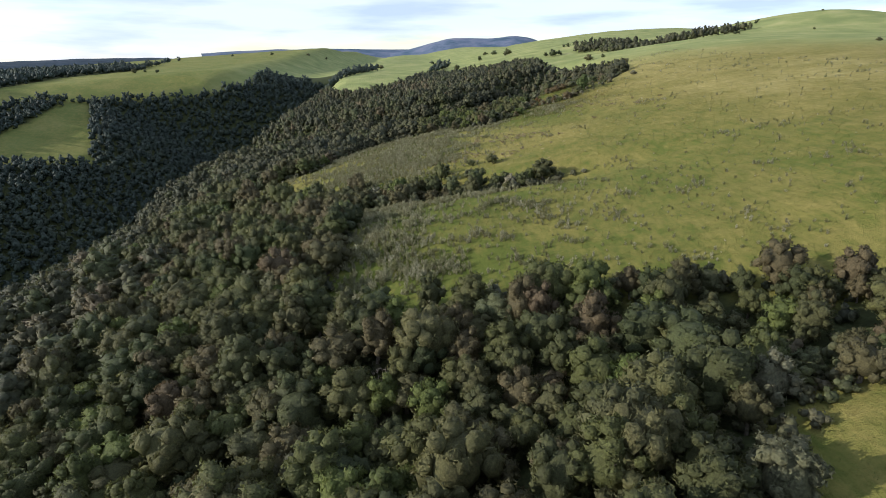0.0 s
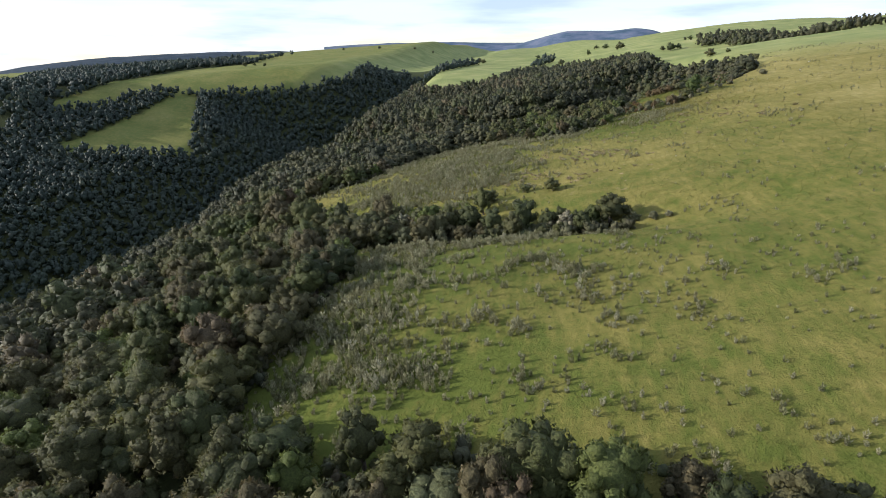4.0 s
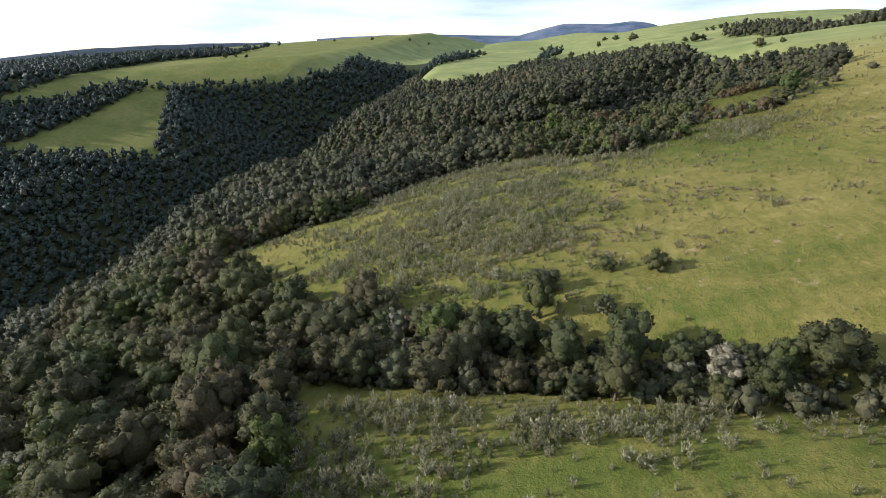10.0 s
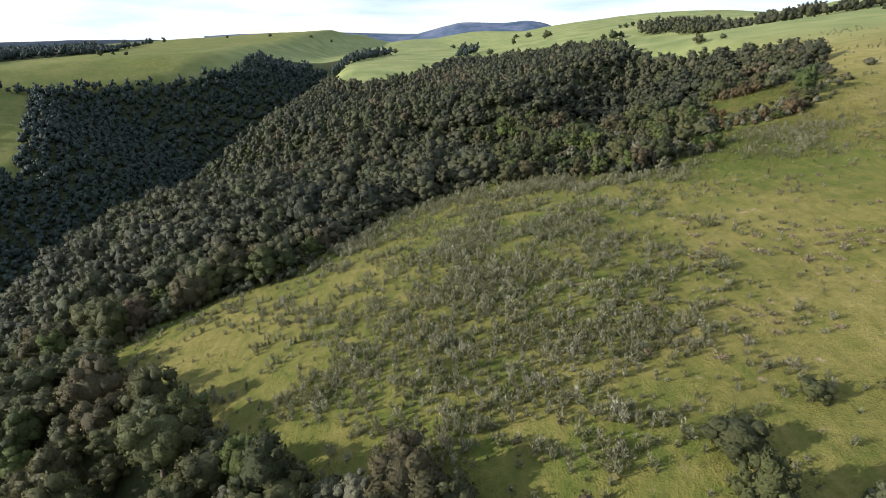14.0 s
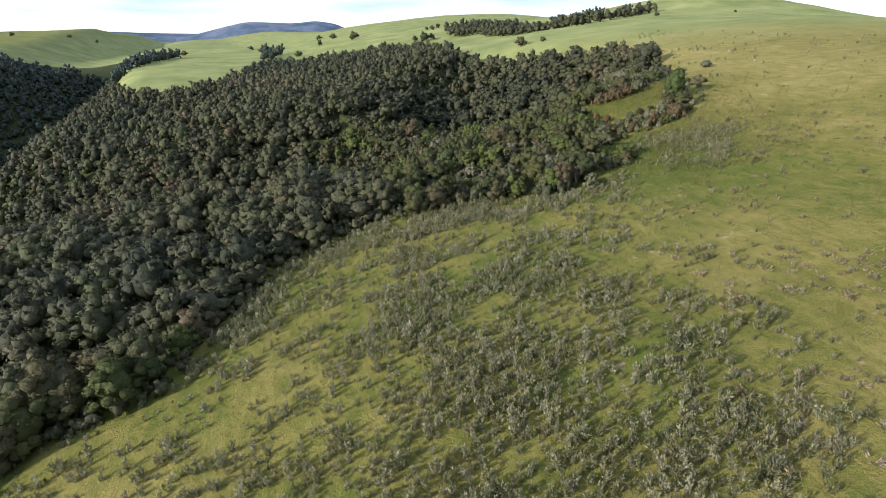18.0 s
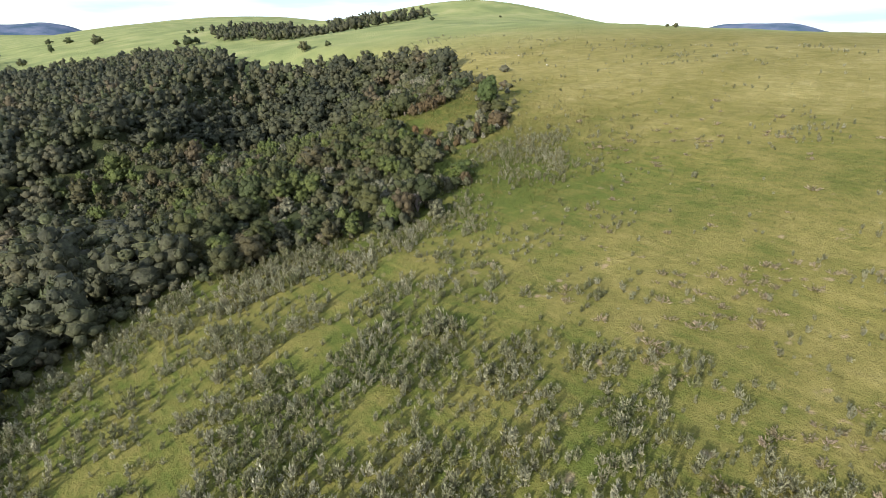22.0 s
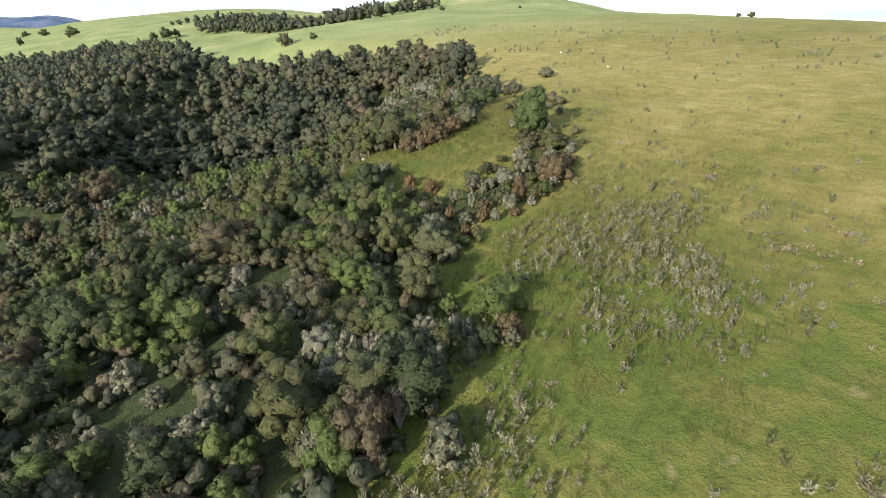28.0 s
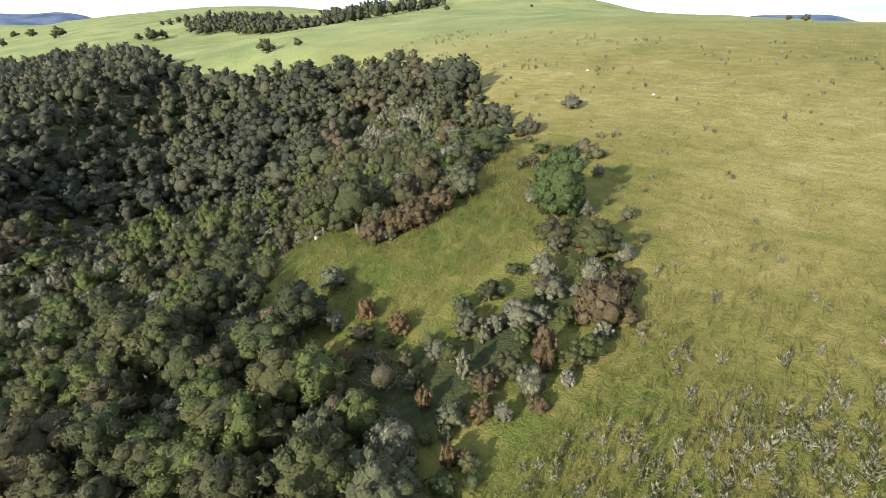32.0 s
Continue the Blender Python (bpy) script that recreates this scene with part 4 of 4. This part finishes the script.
# round the glade
pine = plant_kind("lone_tree", "tall bright green bushy tree standing at the glade's edge", "tree", (leaf_lone, bark), 1, 2.3, 6.2, 0.0, 40, 2400, 0.17)
KINDS["lone"] = pine
set_plant("lone", 61.2, 210.9, 2.4, 6.2)
for kind, x, y, radius, high in (
        ("brown", 58.2, 208.8, 1.4, 1.8), ("olive", 58.5, 205.6, 1.8, 2.4), ("silver", 56.3, 203.9, 1.0, 2.0), ("silver", 54.9, 206.8, 1.0, 1.9), ("silver", 53.7, 205.2, 1.0, 1.5),
        ("rust", 53.7, 201.6, 1.9, 2.5), ("brown", 56.7, 202.3, 1.0, 1.7), ("olive", 50.6, 200.3, 1.2, 1.7), ("silver", 48.5, 200.0, 0.5, 1.1), ("rust", 48.9, 201.9, 1.0, 2.7),
        ("grey", 50.5, 205.1, 1.4, 2.1), ("silver", 51.7, 204.4, 0.7, 1.2), ("grey", 49.4, 208.7, 0.8, 1.3), ("green", 51.1, 208.1, 1.0, 1.4), ("grey", 48.4, 207.1, 1.2, 1.7)):
    set_plant(kind, x, y, radius, high)
for kind, x, y, radius, high in (
        ("silver", 45.6, 204.7, 0.6, 2.0), ("rust", 45.7, 203.1, 0.9, 1.4), ("green", 47.0, 202.7, 1.0, 1.9), ("silver", 47.1, 201.4, 0.8, 1.8), ("rust", 46.4, 200.1, 0.6, 0.9),
        ("rust", 44.3, 202.1, 0.7, 1.2), ("grey", 43.7, 203.4, 0.6, 0.8), ("plume", 42.5, 207.8, 1.3, 2.5), ("rust", 42.9, 204.8, 0.5, 2.4), ("grey", 45.9, 207.2, 0.9, 1.1),
        ("rust", 45.3, 213.4, 0.7, 1.6), ("rust", 45.9, 210.9, 0.9, 1.3), ("rust", 50.5, 220.0, 1.3, 2.6), ("rust", 52.2, 219.7, 1.3, 2.4), ("rust", 53.8, 218.9, 1.7, 2.4)):
    set_plant(kind, x, y, radius, high)
for kind, x, y, radius, high in (
        ("rust", 56.2, 218.6, 1.5, 2.1), ("grey", 59.2, 219.0, 1.7, 2.7), ("silver", 61.0, 221.2, 1.5, 2.4), ("green", 52.6, 227.0, 2.0, 4.0), ("green", 69.2, 225.8, 2.3, 3.0),
        ("grey", 66.6, 219.0, 0.7, 0.6), ("grey", 45.9, 218.2, 1.1, 1.3), ("rust", 41.3, 217.4, 1.2, 1.2), ("rust", 40.4, 211.6, 1.1, 1.6), ("rust", 41.9, 210.9, 0.8, 1.4),
        ("silver", 39.7, 203.4, 1.4, 2.9), ("grey", 38.3, 205.6, 1.0, 1.7), ("silver", 40.5, 207.7, 0.8, 1.5), ("plume", 36.5, 209.7, 1.3, 2.4), ("silver", 42.2, 202.5, 0.4, 0.9)):
    set_plant(kind, x, y, radius, high)
for kind, x, y, radius, high in (
        ("rust", 41.3, 201.3, 0.5, 1.5), ("rust", 41.9, 200.8, 0.5, 0.9), ("plume", 41.2, 199.6, 0.6, 1.4), ("grey", 40.0, 211.6, 1.1, 0.9), ("brown", 43.8, 212.0, 0.9, 0.9),
        ("olive", 44.3, 208.1, 0.7, 1.0), ("grey", 40.9, 205.2, 0.7, 1.4), ("olive", 43.9, 206.6, 0.6, 1.0), ("brown", 30.9, 216.7, 2.4, 4.4), ("green", 36.3, 208.5, 1.5, 3.2),
        ("bright", 31.4, 212.6, 1.7, 3.3), ("brown", 26.8, 217.3, 2.6, 4.4), ("grey", 86.6, 228.2, 1.3, 1.2), ("bright", 34.8, 212.8, 2.2, 3.8)):
    set_plant(kind, x, y, radius, high)

# the bushes between them, and the silvery thicket above the glade
ox_, oy_ = jittered(36, 76, 198, 230, 2.6, rng)
between = inside(ox_, oy_, END_BUSHES) & ~meadow(ox_, oy_)
for x, y in zip(ox_[between], oy_[between]):
    u = float(rng.uniform(0, 1))
    kind = "grey" if u < 0.26 else "plume" if u < 0.50 else "silver" if u < 0.62 else "rust" if u < 0.68 else "olive" if u < 0.90 else "brown"
    set_plant(kind, float(x), float(y), float(rng.uniform(0.5, 0.9)), float(rng.uniform(0.8, 1.6)))
ox_, oy_ = jittered(50, 94, 218, 274, 2.5, rng)
between = inside(ox_, oy_, SILVER_THICKET) & ~meadow(ox_, oy_)
for x, y in zip(ox_[between], oy_[between]):
    u = float(rng.uniform(0, 1))
    kind = "silver" if u < 0.34 else "grey" if u < 0.62 else "rust" if u < 0.68 else "olive" if u < 0.86 else "brown"
    set_plant(kind, float(x), float(y), float(rng.uniform(1.2, 2.1)), float(rng.uniform(2.0, 3.6)))

# along the gully and the near forest edge
for kind, x, y, radius, high in (
        ("bright", 34.8, 191.7, 1.8, 3.4), ("silver", 25.4, 195.6, 1.1, 3.4), ("olive", 28.0, 195.0, 1.5, 3.6), ("silver", 26.7, 194.6, 0.9, 3.4),
        ("plume", 29.0, 194.0, 1.2, 3.0), ("grey", 30.0, 193.3, 1.3, 2.6), ("silver", 31.7, 192.6, 0.8, 2.0), ("olive", 30.0, 191.6, 1.2, 2.8), ("plume", 31.2, 196.1, 1.1, 2.6),
        ("bright", 33.3, 194.9, 0.8, 1.7), ("rust", 33.3, 189.5, 1.1, 2.0), ("grey", 33.0, 188.9, 0.9, 1.5), ("green", 32.0, 190.0, 1.0, 1.9), ("plume", 30.4, 190.0, 0.9, 2.0),
        ("silver", 32.3, 192.0, 0.7, 1.5), ("silver", 31.4, 190.5, 0.6, 1.3), ("plume", 27.4, 192.4, 1.2, 2.6), ("silver", 28.6, 191.2, 0.9, 2.2), ("plume", 26.2, 190.6, 1.2, 2.6),
        ("silver", 24.6, 186.2, 1.3, 2.6), ("silver", 20.4, 191.2, 1.5, 2.8), ("bright", 16.8, 195.2, 1.1, 3.3), ("bright", 17.8, 193.7, 1.1, 2.4),
        ("grey", 37.8, 201.9, 1.8, 3.4), ("green", 33.0, 206.4, 2.5, 5.0), ("olive", 36.4, 204.2, 2.0, 4.2), ("bright", 30.6, 203.0, 1.8, 3.8)):
    set_plant(kind, x, y, radius, high)
for kind, x, y, radius, high in (
        ("green", 12.8, 115.7, 2.7, 6.6), ("green", 25.7, 111.6, 3.1, 5.6), ("silver", 19.5, 112.9, 2.0, 3.3), ("grey", 22.5, 112.4, 1.4, 3.8),
        ("green", 7.6, 117.8, 2.1, 5.3), ("green", 3.3, 119.5, 2.8, 6.1), ("grey", 16.8, 114.3, 1.7, 2.8), ("green", -0.4, 119.9, 1.3, 2.5),
        ("green", -5.3, 123.3, 3.1, 5.9), ("green", -15.4, 126.4, 3.0, 6.4), ("green", -11.2, 124.6, 2.5, 5.5), ("green", 5.8, 128.0, 2.1, 2.5),
        ("grey", 29.0, 110.4, 1.1, 1.4), ("grey", 31.4, 109.5, 0.9, 1.2), ("silver", 33.4, 109.0, 0.7, 0.9)):
    set_plant(kind, x, y, radius, high)
for kind, x, y, radius, high in (
        ("olive", 5.7, 123.9, 1.9, 5.6), ("grey", 11.5, 122.9, 1.3, 2.2), ("olive", 12.7, 131.4, 1.2, 1.6), ("olive", 17.8, 129.7, 1.6, 1.9)):
    set_plant(kind, x, y, radius, high)

# far trees that stand alone
pasture_tree = plant_kind("pasture_tree", "dark round tree standing alone in far pasture", "tree", (leaf_green, bark), 3, 2.6, 4.6, 0.5, 8, 160, 0.42, group="pasture trees")
KINDS["pasture"] = pasture_tree
for x, y, radius in ((-294, 625, 4.2), (-285, 630, 3.0), (-262, 606, 3.4), (159, 585, 3.2), (150, 574, 3.6), (147, 580, 2.4), (122, 517, 5.4), (128, 520, 4.6), (117, 524, 4.0),
                     (86, 500, 5.2), (88, 740, 5.0), (93, 690, 5.4), (101, 640, 5.6), (97, 632, 4.2), (70, 640, 4.6)):
    set_plant("pasture", x, y, radius * float(rng.uniform(0.6, 0.85)), radius * float(rng.uniform(0.9, 1.4)))
for x, y, radius in ((40, 560, 5.0), (30, 610, 5.6), (34, 622, 4.0), (26, 700, 4.2), (22, 765, 4.4), (-40, 700, 4.4), (-46, 712, 5.2), (-177, 984, 4.2), (-156, 1040, 4.6), (-230, 960, 4.0), (-330, 1080, 5.0),
                     (263, 382, 1.6), (217, 394, 1.8), (222, 400, 1.5), (256, 452, 2.6), (268, 459, 2.4), (240, 446, 2.6), (252, 440, 2.0), (230, 452, 3.0),
                     (276, 470, 2.2), (191, 236, 1.4), (195, 241, 1.1), (319, 458, 1.6), (104, 348, 3.4), (110, 340, 2.2), (100, 300, 3.0), (104, 286, 2.4)):
    set_plant("pasture", x, y, radius * float(rng.uniform(0.55, 0.9)), radius * float(rng.uniform(0.8, 1.3)))
# tree lines in the hollows of the pasture
hx_, hy_ = jittered(-110, 70, 400, 720, 4.6, rng)
line_a, _, _ = stream(hx_, hy_, [(-95, 470, 0), (-78, 540, 0), (-62, 600, 0), (-52, 655, 0)])
line_b, _, _ = stream(hx_, hy_, [(20, 560, 0), (34, 640, 0), (28, 700, 0)])
keep = (line_a < 8 + 5 * rumple(hx_, hy_, 18, 71)) | (line_b < 2 + 5 * rumple(hx_, hy_, 14, 72))
n = int(keep.sum())
scattered("woodland", "dark tree lines in the hollows of the far pasture, blued by painted haze", "forest", FAR_TREES, hx_[keep], hy_[keep], rng.uniform(0.7, 1.4, n), rng.uniform(0.8, 1.3, n), rng.uniform(0.0, 0.6, n), hazy_leaf)
COPSE = [(140, 520), (150, 548), (178, 548), (222, 500), (258, 462), (252, 432), (222, 424), (196, 440), (168, 480)]
cx, cy = jittered(130, 270, 410, 560, 4.6, rng)
keep = inside(cx, cy, COPSE) & (rumple(cx, cy, 22, 73) > np.where(cx > 200, 0.05, -0.55))
n = int(keep.sum())
scattered("woodland", "dark green copse in a far hollow of the pasture", "forest", FAR_TREES, cx[keep], cy[keep], rng.uniform(0.8, 1.3, n), rng.uniform(0.8, 1.2, n), rng.uniform(0.1, 0.6, n), wood_leaf)

# a bare dead bush, a dead limb over the canopy, and stones
r = np.random.default_rng(77)


def bare_bush(name, label, x, y, high, spread, limbs):
    paths = []
    for i in range(limbs):
        an, le = i * 2.4 + r.uniform(-0.4, 0.4), r.uniform(0.3, 1.0)
        tip = np.array([math.cos(an) * spread * le, math.sin(an) * spread * le, high * (1.05 - 0.35 * le)])
        bow = tip * np.array([0.35, 0.35, 0.5]) + r.normal(size=3) * 0.08
        paths.append([(0, 0, -0.2, 0.06), (*bow, 0.035), (*tip, 0.008)])
        for k in range(4):
            s0 = bow + (tip - bow) * r.uniform(0.1, 0.9)
            e0 = s0 + r.normal(size=3) * 0.35 * np.array([1, 1, 0.6]) + np.array([0, 0, 0.3])
            paths.append([(*s0, 0.018), (*((s0 + e0) / 2 + r.normal(size=3) * 0.04), 0.012), (*e0, 0.005)])
    v, f = limb_arrays(r, paths, 4)
    ob = tagged(new(name, mesh_of(name, v, f, dead_bark)), label, "bush")
    ob.matrix_basis = pose(x, y, float(height(x, y)))
    return ob


bare_bush("dead_bush", "bare grey-brown dead bush at the forest edge", 24.7, 189.6, 2.6, 0.9, 34)
bare_bush("dead_tree", "pale bare dead tree among the green crowns", -3.6, 47.0, 5.6, 1.2, 7)


def stone(x, y, size, label):
    bm = bmesh.new()
    bmesh.ops.create_icosphere(bm, subdivisions=2, radius=size)
    for vert in bm.verts:
        n3 = noise.noise(vert.co * (1.4 / size) + Vector((x, y, 0)))
        vert.co *= 1 + 0.35 * n3
        vert.co.z *= 0.7
    me = bpy.data.meshes.new("stone")
    bm.to_mesh(me)
    bm.free()
    me.materials.append(rock)
    ob = tagged(new("stone", me), label, "stone", "field stones")
    ob.matrix_basis = pose(x, y, float(height(x, y)) + size * 0.2, 0, 0, x * 40)


for x, y, size in ((52.0, 230.9, 0.42), (51.3, 230.2, 0.26), (95.0, 222.0, 0.2), (104.0, 238.0, 0.22)):
    stone(x, y, size, "pale weathered field stone lying in the grass")
